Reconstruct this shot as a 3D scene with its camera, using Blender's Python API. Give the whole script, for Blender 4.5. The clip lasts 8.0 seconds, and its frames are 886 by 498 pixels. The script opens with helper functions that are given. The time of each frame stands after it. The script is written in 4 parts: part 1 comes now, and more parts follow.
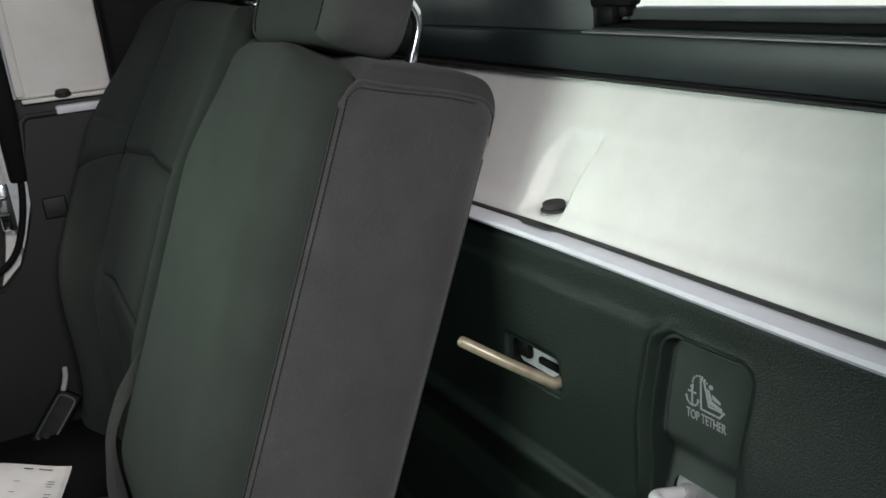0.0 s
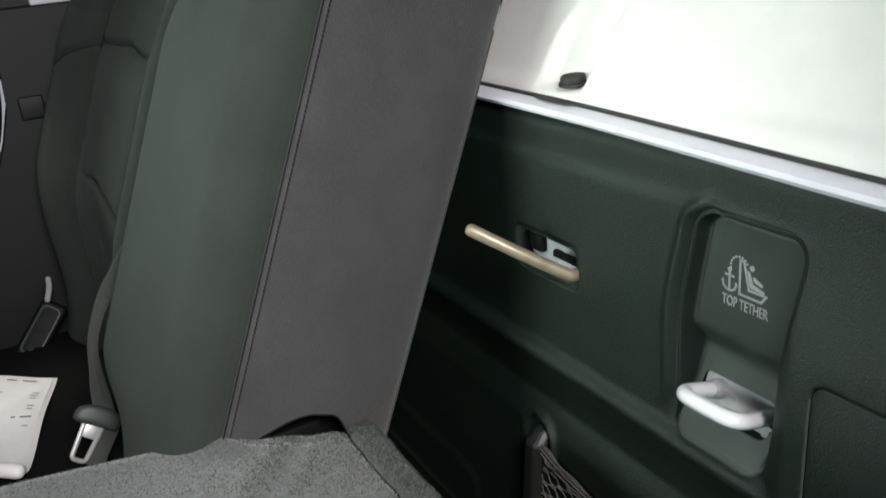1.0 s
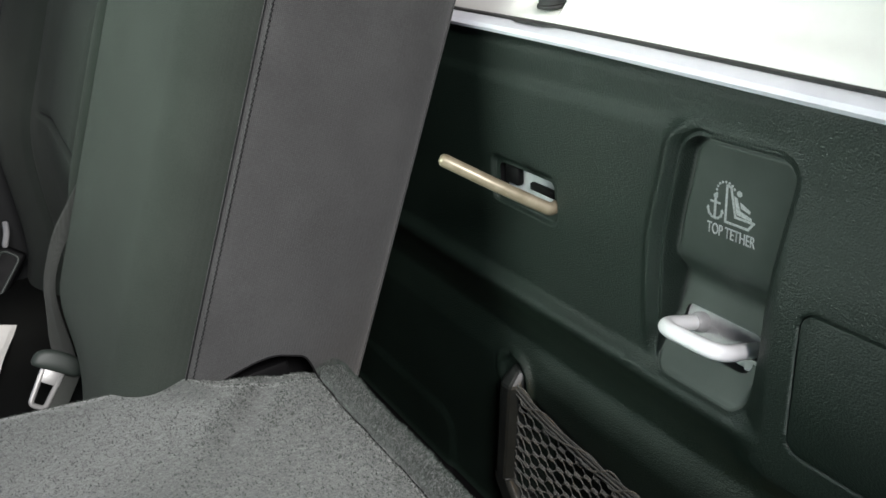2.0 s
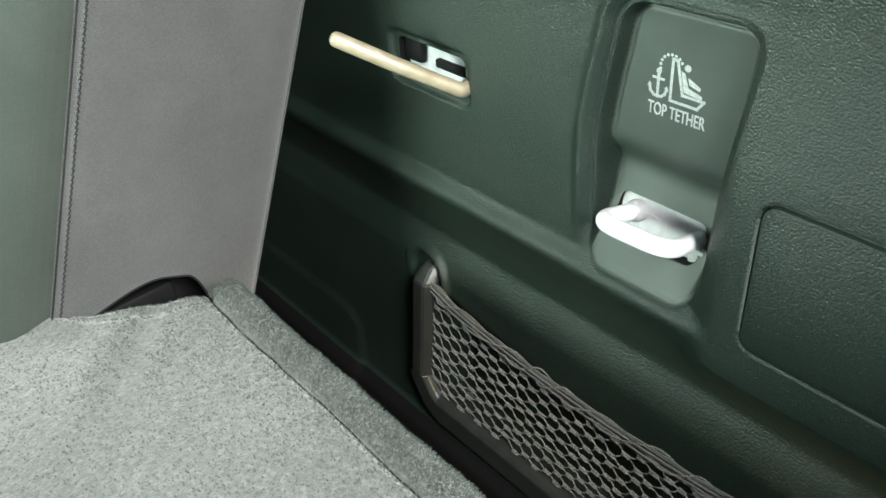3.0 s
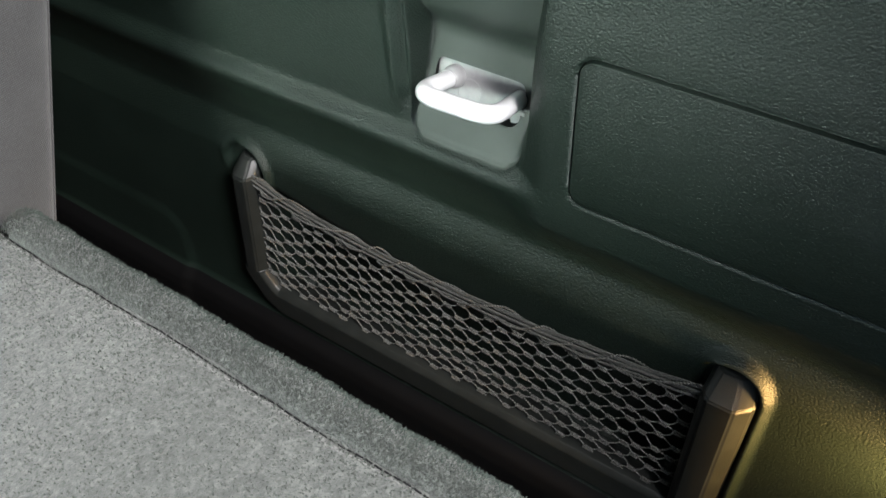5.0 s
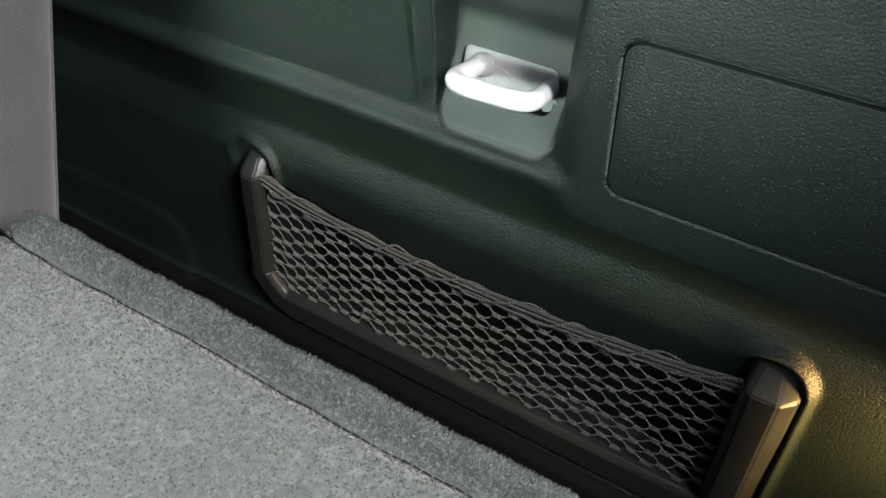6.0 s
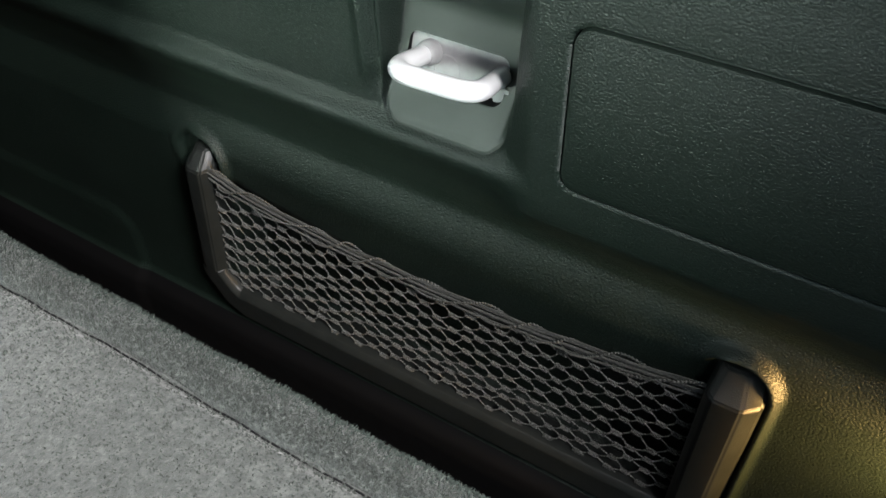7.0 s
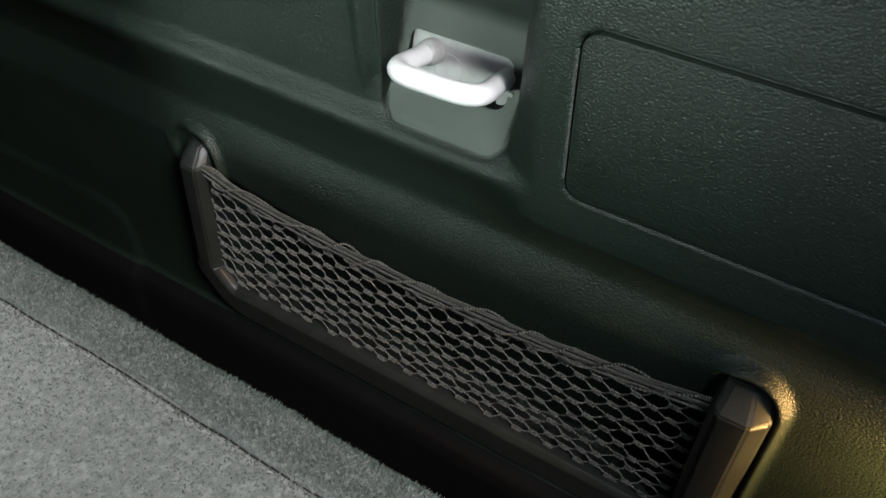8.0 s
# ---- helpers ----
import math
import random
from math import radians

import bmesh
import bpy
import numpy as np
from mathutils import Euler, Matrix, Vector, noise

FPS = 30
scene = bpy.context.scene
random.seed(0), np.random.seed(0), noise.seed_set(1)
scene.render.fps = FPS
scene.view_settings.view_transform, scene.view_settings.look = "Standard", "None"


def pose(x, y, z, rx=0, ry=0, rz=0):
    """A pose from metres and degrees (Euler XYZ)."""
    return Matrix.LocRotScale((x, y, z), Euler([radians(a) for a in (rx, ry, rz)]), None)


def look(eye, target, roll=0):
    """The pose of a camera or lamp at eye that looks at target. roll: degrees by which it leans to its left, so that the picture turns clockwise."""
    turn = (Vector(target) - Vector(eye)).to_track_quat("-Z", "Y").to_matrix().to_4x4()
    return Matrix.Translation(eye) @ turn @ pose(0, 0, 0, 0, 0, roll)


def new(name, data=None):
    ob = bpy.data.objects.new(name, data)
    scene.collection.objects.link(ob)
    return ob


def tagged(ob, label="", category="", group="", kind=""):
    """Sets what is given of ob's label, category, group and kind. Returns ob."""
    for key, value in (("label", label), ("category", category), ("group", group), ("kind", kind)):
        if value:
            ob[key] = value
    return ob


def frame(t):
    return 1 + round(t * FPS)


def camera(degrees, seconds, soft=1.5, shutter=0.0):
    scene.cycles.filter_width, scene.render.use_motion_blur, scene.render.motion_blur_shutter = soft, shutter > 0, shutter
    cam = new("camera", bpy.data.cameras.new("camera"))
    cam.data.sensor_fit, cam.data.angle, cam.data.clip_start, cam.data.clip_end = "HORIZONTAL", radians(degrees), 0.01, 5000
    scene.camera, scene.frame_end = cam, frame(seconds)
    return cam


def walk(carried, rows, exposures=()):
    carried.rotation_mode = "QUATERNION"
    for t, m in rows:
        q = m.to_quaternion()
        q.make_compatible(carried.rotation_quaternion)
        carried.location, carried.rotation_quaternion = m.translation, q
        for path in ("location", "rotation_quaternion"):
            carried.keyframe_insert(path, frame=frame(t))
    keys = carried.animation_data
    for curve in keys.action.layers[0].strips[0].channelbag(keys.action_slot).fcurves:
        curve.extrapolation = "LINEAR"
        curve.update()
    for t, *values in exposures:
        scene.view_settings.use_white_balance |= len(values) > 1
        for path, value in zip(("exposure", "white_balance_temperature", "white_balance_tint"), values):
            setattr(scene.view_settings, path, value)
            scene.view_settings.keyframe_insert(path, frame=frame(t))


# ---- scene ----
PATH = [
    (0, (0.6431, -0.4170, 0.9720), (-1.0382, 0.4830, 0.3694), -5.70),
    (0.3, (0.6264, -0.4129, 0.9532), (-1.0378, 0.5096, 0.3373), -5.38),
    (0.5, (0.6111, -0.4069, 0.9442), (-1.0540, 0.5011, 0.3094), -5.49),
    (0.7, (0.5998, -0.4045, 0.9296), (-1.0559, 0.4933, 0.2567), -5.53),
    (1, (0.5903, -0.4029, 0.9047), (-1.0488, 0.4640, 0.1552), -5.63),
    (1.2, (0.5926, -0.4003, 0.8938), (-1.0326, 0.4556, 0.1026), -5.49),
    (2.3, (0.5513, -0.3860, 0.8580), (-0.9819, 0.5232, -0.0489), -5.28),
    (2.5, (0.5348, -0.3781, 0.8450), (-0.9502, 0.5312, -0.1388), -5.88),
    (2.7, (0.5171, -0.3685, 0.8435), (-0.8946, 0.5610, -0.2256), -6.04),
    (3, (0.4888, -0.3631, 0.8617), (-0.7886, 0.6402, -0.3052), -4.91),
    (3.3, (0.4684, -0.3630, 0.8635), (-0.7283, 0.6606, -0.3695), -4.47),
    (3.5, (0.4499, -0.3519, 0.8643), (-0.7002, 0.6747, -0.4098), -4.47),
    (3.7, (0.4227, -0.3529, 0.8661), (-0.6712, 0.6768, -0.4541), -4.57),
    (4, (0.4182, -0.3498, 0.8620), (-0.6033, 0.6751, -0.5187), -4.20),
    (4.3, (0.4481, -0.3533, 0.8647), (-0.4821, 0.7037, -0.5556), -3.49),
    (4.5, (0.4570, -0.3566, 0.8689), (-0.4362, 0.7222, -0.5588), -3.32),
    (4.7, (0.4740, -0.3472, 0.8675), (-0.3782, 0.7472, -0.5734), -3.23),
    (5.8, (0.4414, -0.3553, 0.8426), (-0.3650, 0.7741, -0.5975), -3.73),
    (6, (0.4351, -0.3575, 0.8437), (-0.3487, 0.7875, -0.5967), -3.06),
    (6.3, (0.4312, -0.3518, 0.8394), (-0.3406, 0.7965, -0.6048), -2.74),
    (6.5, (0.4329, -0.3426, 0.8325), (-0.3274, 0.8086, -0.6155), -2.52),
    (6.7, (0.4352, -0.3377, 0.8245), (-0.3176, 0.8159, -0.6254), -2.36),
    (7, (0.4415, -0.3262, 0.8264), (-0.3020, 0.8227, -0.6320), -2.20),
    (7.3, (0.4390, -0.3277, 0.8235), (-0.3037, 0.8147, -0.6405), -1.93),
    (7.5, (0.4383, -0.3297, 0.8269), (-0.3044, 0.8071, -0.6415), -1.92),
    (7.7, (0.4401, -0.3219, 0.8296), (-0.3027, 0.8138, -0.6395), -1.78),
    (8, (0.4327, -0.3091, 0.8222), (-0.3038, 0.8177, -0.6569), -1.64),
]
cam = camera(56.8, 8.0, shutter=0.25)
walk(cam, [(t, look(eye, target, roll)) for t, eye, target, roll in PATH],
     [(0, 0.90, 6500, 10), (0.5, 0.96, 6500, 10), (1, 1.36, 6500, 10), (2.3, 1.72, 6500, 8), (2.8, 2.62, 6500, 1), (3.2, 2.82, 6500, 3), (3.6, 2.82, 6500, 9), (4.5, 2.5, 6500, 9), (6, 2.34, 6500, 9), (8, 1.96, 6500, 8)])

# ---------------------------------------------------------------- light
world = bpy.data.worlds.new("world")
scene.world = world
world.use_nodes = True
wn = world.node_tree.nodes
sky = wn.new("ShaderNodeTexSky")
sky.sky_type = "NISHITA"
sky.sun_disc = False
sky.sun_elevation = radians(64)
sky.sun_rotation = radians(239)
wn["Background"].inputs["Strength"].default_value = 0.05
world.node_tree.links.new(sky.outputs["Color"], wn["Background"].inputs["Color"])


def lamp(name, kind, m, energy, colour, **more):
    data = bpy.data.lights.new(name, kind)
    data.energy, data.color = energy, colour
    ob = new(name, data)
    ob.matrix_world = m
    return ob


sun = lamp("sun", "SUN", look((-2.5, -1.5, 6), (0, 0, 0)), 0.8, (1.0, 0.96, 0.9))
sun.data.angle = radians(12)


def area(name, eye, target, sx, sy, energy, colour):
    ob = lamp(name, "AREA", look(eye, target), energy, colour)
    ob.data.shape, ob.data.size, ob.data.size_y = "RECTANGLE", sx, sy
    return ob


# daylight in the door openings, the windscreen and the rear window
area("door_daylight", (1.10, -0.34, 1.37), (-0.05, -0.12, 0.62), 0.44, 0.38, 13.0, (1.0, 0.965, 0.965))
windscreen = area("windscreen_daylight", (-0.32, -1.45, 1.03), (-0.05, 0.0, 0.71), 0.6, 0.22, 0.50, (0.84, 1.0, 0.89))
windscreen.data.spread = radians(34)
area("far_door_daylight", (-1.3, -0.68, 1.04), (-0.3, -0.30, 0.78), 0.46, 0.6, 2.9, (0.82, 1.0, 0.87))
# added warm fill spot, standing in for warm bounced light low on the trim
glow = lamp("added_warm_fill", "SPOT", look((0.606, -0.030, 0.420), (0.475, -0.004, 0.372)), 2.3, (1.0, 0.58, 0.20))
glow.data.spot_size, glow.data.spot_blend, glow.data.shadow_soft_size = radians(78), 1.0, 0.02

# ---------------------------------------------------------------- materials


def material(name, base, rough=0.5, metal=0.0, **more):
    m = bpy.data.materials.new(name)
    m.use_nodes = True
    b = m.node_tree.nodes["Principled BSDF"]
    b.inputs["Base Color"].default_value = (*base, 1)
    b.inputs["Roughness"].default_value = rough
    b.inputs["Metallic"].default_value = metal
    for key, value in more.items():
        b.inputs[key.replace("_", " ")].default_value = value
    return m


def nodes(m):
    t = m.node_tree
    return t.nodes, t.links, t.nodes["Principled BSDF"]


def coords(m, scale=(1, 1, 1)):
    n, l, b = nodes(m)
    c = n.new("ShaderNodeTexCoord")
    mp = n.new("ShaderNodeMapping")
    mp.inputs["Scale"].default_value = scale
    l.new(c.outputs["Object"], mp.inputs["Vector"])
    return mp.outputs["Vector"]


def noise_tex(m, vec, scale, detail=4.0, rough=0.55):
    n, l, b = nodes(m)
    t = n.new("ShaderNodeTexNoise")
    t.inputs["Scale"].default_value, t.inputs["Detail"].default_value, t.inputs["Roughness"].default_value = scale, detail, rough
    l.new(vec, t.inputs["Vector"])
    return t.outputs["Fac"]


def voronoi(m, vec, scale, feature="F1"):
    n, l, b = nodes(m)
    t = n.new("ShaderNodeTexVoronoi")
    t.feature = feature
    t.inputs["Scale"].default_value = scale
    l.new(vec, t.inputs["Vector"])
    return t.outputs["Distance"]


def ramp(m, fac, stops):
    n, l, b = nodes(m)
    r = n.new("ShaderNodeValToRGB")
    el = r.color_ramp.elements
    while len(el) < len(stops):
        el.new(0.5)
    for e, (p, c) in zip(el, stops):
        e.position, e.color = p, (*c, 1)
    l.new(fac, r.inputs["Fac"])
    return r.outputs["Color"]


def math_node(m, op, a, b2):
    n, l, b = nodes(m)
    x = n.new("ShaderNodeMath")
    x.operation = op
    for i, v in enumerate((a, b2)):
        if isinstance(v, (int, float)):
            x.inputs[i].default_value = v
        else:
            l.new(v, x.inputs[i])
    return x.outputs[0]


def bump(m, height, distance, strength=1.0):
    n, l, b = nodes(m)
    x = n.new("ShaderNodeBump")
    x.inputs["Strength"].default_value, x.inputs["Distance"].default_value = strength, distance
    l.new(height, x.inputs["Height"])
    if b.inputs["Normal"].is_linked:
        l.new(b.inputs["Normal"].links[0].from_socket, x.inputs["Normal"])
    l.new(x.outputs["Normal"], b.inputs["Normal"])


def colour(m, sock):
    nodes(m)[1].new(sock, nodes(m)[2].inputs["Base Color"])


def roughness(m, sock, lo, hi):
    n, l, b = nodes(m)
    r = n.new("ShaderNodeMapRange")
    r.inputs["To Min"].default_value, r.inputs["To Max"].default_value = lo, hi
    l.new(sock, r.inputs["Value"])
    l.new(r.outputs["Result"], b.inputs["Roughness"])


# grained moulded plastic of the trim: a leathery pebble with fine wrinkles running along it
TRIM = material("grained_plastic", (0.030, 0.036, 0.033), 0.42)
v = coords(TRIM, (0.75, 1, 1))
pebble = voronoi(TRIM, v, 780)
fine = noise_tex(TRIM, v, 1150, 3, 0.6)
grain = math_node(TRIM, "ADD", math_node(TRIM, "MULTIPLY", pebble, -0.9), math_node(TRIM, "MULTIPLY", fine, 0.9))
colour(TRIM, ramp(TRIM, noise_tex(TRIM, v, 9, 5), [(0.3, (0.0048, 0.0102, 0.0073)), (0.7, (0.0084, 0.0164, 0.0119))]))
roughness(TRIM, noise_tex(TRIM, v, 30, 4), 0.41, 0.52)
bump(TRIM, grain, 0.0007, 0.60)

SMOOTHTRIM = material("satin_plastic", (0.045, 0.052, 0.048), 0.5)
v = coords(SMOOTHTRIM)
colour(SMOOTHTRIM, ramp(SMOOTHTRIM, noise_tex(SMOOTHTRIM, v, 40, 5), [(0.3, (0.026, 0.035, 0.030)), (0.7, (0.036, 0.046, 0.040))]))
bump(SMOOTHTRIM, noise_tex(SMOOTHTRIM, v, 2200, 2), 0.00025, 0.5)

FRAMEPL = material("frame_plastic", (0.035, 0.034, 0.031), 0.38)
v = coords(FRAMEPL)
colour(FRAMEPL, ramp(FRAMEPL, noise_tex(FRAMEPL, v, 60, 4), [(0.3, (0.0125, 0.0145, 0.0135)), (0.7, (0.0200, 0.0225, 0.0210))]))
bump(FRAMEPL, noise_tex(FRAMEPL, v, 1300, 3), 0.0004, 0.45)

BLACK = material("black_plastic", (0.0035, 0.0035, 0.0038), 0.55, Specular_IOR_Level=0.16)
v = coords(BLACK)
roughness(BLACK, noise_tex(BLACK, v, 60, 4), 0.48, 0.68)
PILLAR = material("blue_black_plastic", (0.010, 0.012, 0.013), 0.58)
v = coords(PILLAR)
colour(PILLAR, ramp(PILLAR, noise_tex(PILLAR, v, 30, 5), [(0.3, (0.0017, 0.0024, 0.0027)), (0.7, (0.0029, 0.0039, 0.0044))]))
bump(PILLAR, noise_tex(PILLAR, v, 900, 3), 0.0004, 0.4)
RUBBER = material("black_rubber", (0.016, 0.016, 0.016), 0.65)
v = coords(RUBBER)
colour(RUBBER, ramp(RUBBER, noise_tex(RUBBER, v, 120, 4), [(0.3, (0.011, 0.011, 0.011)), (0.75, (0.030, 0.029, 0.028))]))

WHITE = material("white_body_paint", (0.78, 0.77, 0.74), 0.45, Coat_Weight=0.2, Coat_Roughness=0.3)
v = coords(WHITE)
colour(WHITE, ramp(WHITE, noise_tex(WHITE, v, 14, 6, 0.65), [(0.3, (0.78, 0.76, 0.73)), (0.65, (0.86, 0.84, 0.81))]))
bump(WHITE, noise_tex(WHITE, v, 350, 2), 0.0002, 0.25)
LIPWHITE = material("white_flange_paint", (0.74, 0.74, 0.80), 0.45, Coat_Weight=0.15, Coat_Roughness=0.3)
v = coords(LIPWHITE)
colour(LIPWHITE, ramp(LIPWHITE, noise_tex(LIPWHITE, v, 30, 5), [(0.3, (0.68, 0.68, 0.74)), (0.7, (0.77, 0.77, 0.83))]))
LOOPWHITE = material("white_coated_steel", (0.82, 0.82, 0.84), 0.28, Coat_Weight=0.4)
v = coords(LOOPWHITE)
bump(LOOPWHITE, noise_tex(LOOPWHITE, v, 260, 3), 0.0004, 0.3)
PLATE = material("primed_steel_plate", (0.5, 0.5, 0.52), 0.4)
v = coords(PLATE)
colour(PLATE, ramp(PLATE, noise_tex(PLATE, v, 120, 5), [(0.3, (0.27, 0.27, 0.275)), (0.7, (0.35, 0.35, 0.355))]))
STEELWHITE = material("dull_white_primed_steel", (0.45, 0.45, 0.47), 0.5)
v = coords(STEELWHITE)
colour(STEELWHITE, ramp(STEELWHITE, noise_tex(STEELWHITE, v, 90, 5), [(0.3, (0.38, 0.38, 0.40)), (0.7, (0.50, 0.50, 0.52))]))
PRINT = material("white_print", (0.62, 0.64, 0.64), 0.6)
v = coords(PRINT)
colour(PRINT, ramp(PRINT, noise_tex(PRINT, v, 700, 4), [(0.3, (0.20, 0.22, 0.22)), (0.6, (0.34, 0.36, 0.36))]))

BRASS = material("zinc_yellow_steel", (0.58, 0.50, 0.34), 0.34, 0.2)
v = coords(BRASS)
colour(BRASS, ramp(BRASS, noise_tex(BRASS, v, 90, 5), [(0.3, (0.21, 0.178, 0.118)), (0.7, (0.31, 0.27, 0.195))]))
roughness(BRASS, noise_tex(BRASS, v, 200, 4), 0.22, 0.48)
SATIN = material("satin_steel", (0.50, 0.50, 0.49), 0.32, 0.6)
v = coords(SATIN)
roughness(SATIN, noise_tex(SATIN, v, 150, 4), 0.28, 0.48)
CHROME = material("chrome", (0.72, 0.72, 0.74), 0.12, 1.0)
v = coords(CHROME)
roughness(CHROME, noise_tex(CHROME, v, 90, 4), 0.06, 0.22)


def fabric(name, lo, hi, weave, depth, sheen=0.25, woven=0.25, axes="XZ"):
    m = material(name, hi, 0.92, Sheen_Weight=sheen * 0.6, Sheen_Roughness=0.5, Specular_IOR_Level=0.1 + sheen)
    v = coords(m)
    n, l, b = nodes(m)
    w = []
    for axis in axes:
        t = n.new("ShaderNodeTexWave")
        t.bands_direction = axis
        t.inputs["Scale"].default_value, t.inputs["Distortion"].default_value = weave, 0.35
        l.new(v, t.inputs["Vector"])
        w.append(t.outputs["Fac"])
    h = math_node(m, "MULTIPLY", math_node(m, "ADD", w[0], w[1]), 1.5)
    h2 = math_node(m, "ADD", math_node(m, "MULTIPLY", h, woven), math_node(m, "MULTIPLY", noise_tex(m, v, weave * 2.5, 3, 0.7), 1.6))
    mix = math_node(m, "ADD", math_node(m, "MULTIPLY", noise_tex(m, v, 14, 5, 0.6), 0.45), math_node(m, "MULTIPLY", h2, 0.26))
    colour(m, ramp(m, mix, [(0.30 + 0.39 * woven, lo), (0.64 + 0.39 * woven, hi)]))
    bump(m, h2, depth, 0.7)
    return m


# one seat cloth: front toned darker and greener for its weaker light
FRONT = fabric("seat_fabric_dimmed", (0.0216, 0.0264, 0.0221), (0.0342, 0.0412, 0.0350), 300, 0.0005, 0.05, 0.10)
SIDE = fabric("warm_grey_fabric", (0.0322, 0.0326, 0.0324), (0.0600, 0.0608, 0.0606), 215, 0.0007, 0.25, 0.27, "YZ")
TOPFAB = fabric("grey_top_fabric", (0.0310, 0.0328, 0.0312), (0.0540, 0.0565, 0.0540), 260, 0.0004, 0.10, 0.12, "XY")
WEB = fabric("grey_webbing", (0.034, 0.038, 0.034), (0.068, 0.074, 0.067), 500, 0.0006)
# cushion cloth with the deep shadow it lies in put into its colour
SHADEFAB = fabric("shadow_toned_fabric", (0.0028, 0.0030, 0.0028), (0.0055, 0.006, 0.0055), 300, 0.0005, 0.0)
THREAD = material("dark_thread", (0.007, 0.007, 0.0075), 0.85, Specular_IOR_Level=0.2)
HEADLINER = fabric("pale_headliner", (0.40, 0.40, 0.38), (0.48, 0.48, 0.46), 260, 0.0004)

CARPET = material("mottled_grey_carpet", (0.2, 0.2, 0.2), 0.95, Sheen_Weight=0.4, Sheen_Roughness=0.6)
v = coords(CARPET)
mott = math_node(CARPET, "ADD", math_node(CARPET, "MULTIPLY", noise_tex(CARPET, v, 230, 4, 0.68), 0.80),
                 math_node(CARPET, "MULTIPLY", noise_tex(CARPET, v, 24, 6, 0.7), 0.20))
colour(CARPET, ramp(CARPET, mott, [(0.36, (0.0225, 0.0260, 0.0230)), (0.50, (0.0350, 0.0392, 0.0352)), (0.64, (0.070, 0.076, 0.069))]))
bump(CARPET, noise_tex(CARPET, v, 300, 4, 0.65), 0.0016, 0.6)
FIBRE = material("carpet_fibre", (0.2, 0.2, 0.2), 0.9)
n_, l_, b_ = nodes(FIBRE)
gm = n_.new("ShaderNodeNewGeometry")
colour(FIBRE, ramp(FIBRE, gm.outputs["Random Per Island"], [(0.0, (0.0270, 0.0312, 0.0275)), (0.12, (0.036, 0.0412, 0.0364)), (0.6, (0.046, 0.0510, 0.0455)), (0.8, (0.050, 0.0590, 0.0530)), (1.0, (0.082, 0.088, 0.079))]))

# same carpet, coloured darker green for the shading of its combed pile
CARPETEDGE = material("combed_carpet_shaded", (0.05, 0.06, 0.05), 0.95, Sheen_Weight=0.25, Sheen_Roughness=0.6)
v = coords(CARPETEDGE)
colour(CARPETEDGE, ramp(CARPETEDGE, noise_tex(CARPETEDGE, v, 330, 5, 0.78), [(0.38, (0.010, 0.0140, 0.0118)), (0.52, (0.033, 0.0395, 0.0348)), (0.64, (0.086, 0.099, 0.087))]))
bump(CARPETEDGE, noise_tex(CARPETEDGE, v, 420, 5, 0.75), 0.0022, 0.9)
STRIPFIBRE = material("shaded_pile", (0.05, 0.06, 0.055), 0.9)
n_, l_, b_ = nodes(STRIPFIBRE)
gm = n_.new("ShaderNodeNewGeometry")
colour(STRIPFIBRE, ramp(STRIPFIBRE, gm.outputs["Random Per Island"], [(0.0, (0.010, 0.0160, 0.0135)), (0.5, (0.026, 0.0360, 0.0305)), (0.85, (0.052, 0.0700, 0.0600)), (1.0, (0.125, 0.142, 0.128))]))

ELASTIC = material("net_elastic", (0.12, 0.11, 0.10), 0.6)
v = coords(ELASTIC)
colour(ELASTIC, ramp(ELASTIC, noise_tex(ELASTIC, v, 700, 3, 0.7), [(0.35, (0.040, 0.042, 0.039)), (0.65, (0.118, 0.120, 0.111))]))
bump(ELASTIC, noise_tex(ELASTIC, v, 1300, 2), 0.0003, 0.7)
CORD = material("net_cord", (0.075, 0.066, 0.058), 0.75)
v = coords(CORD)
# wide colour contrast paints the cord's highlights and dark gaps
colour(CORD, ramp(CORD, noise_tex(CORD, v, 900, 3, 0.7), [(0.38, (0.018, 0.0186, 0.0174)), (0.60, (0.205, 0.207, 0.194))]))
n_, l_, b_ = nodes(CORD)
tw = n_.new("ShaderNodeTexWave")
tw.bands_direction = "DIAGONAL"
tw.inputs["Scale"].default_value = 260
l_.new(v, tw.inputs["Vector"])
bump(CORD, tw.outputs["Fac"], 0.0006, 0.8)

RAIL = material("blue_grey_frame_paint", (0.040, 0.052, 0.058), 0.4)
v = coords(RAIL)
colour(RAIL, ramp(RAIL, noise_tex(RAIL, v, 24, 5), [(0.3, (0.019, 0.026, 0.027)), (0.7, (0.028, 0.036, 0.037))]))
PALERAIL = material("grey_frame_paint", (0.12, 0.13, 0.13), 0.45)
v = coords(PALERAIL)
colour(PALERAIL, ramp(PALERAIL, noise_tex(PALERAIL, v, 24, 5), [(0.3, (0.055, 0.064, 0.066)), (0.7, (0.080, 0.090, 0.091))]))
GLASS = material("window_glass", (0.9, 0.95, 0.93), 0.02, Transmission_Weight=1.0, IOR=1.45)
PAPER = material("printed_paper", (0.72, 0.71, 0.69), 0.7)
v = coords(PAPER)
colour(PAPER, ramp(PAPER, noise_tex(PAPER, v, 25, 5), [(0.3, (0.64, 0.63, 0.61)), (0.7, (0.74, 0.73, 0.71))]))
INK = material("grey_ink", (0.13, 0.13, 0.14), 0.7)
FLOORMAT = material("dark_floor_carpet", (0.03, 0.03, 0.03), 0.95)
v = coords(FLOORMAT)
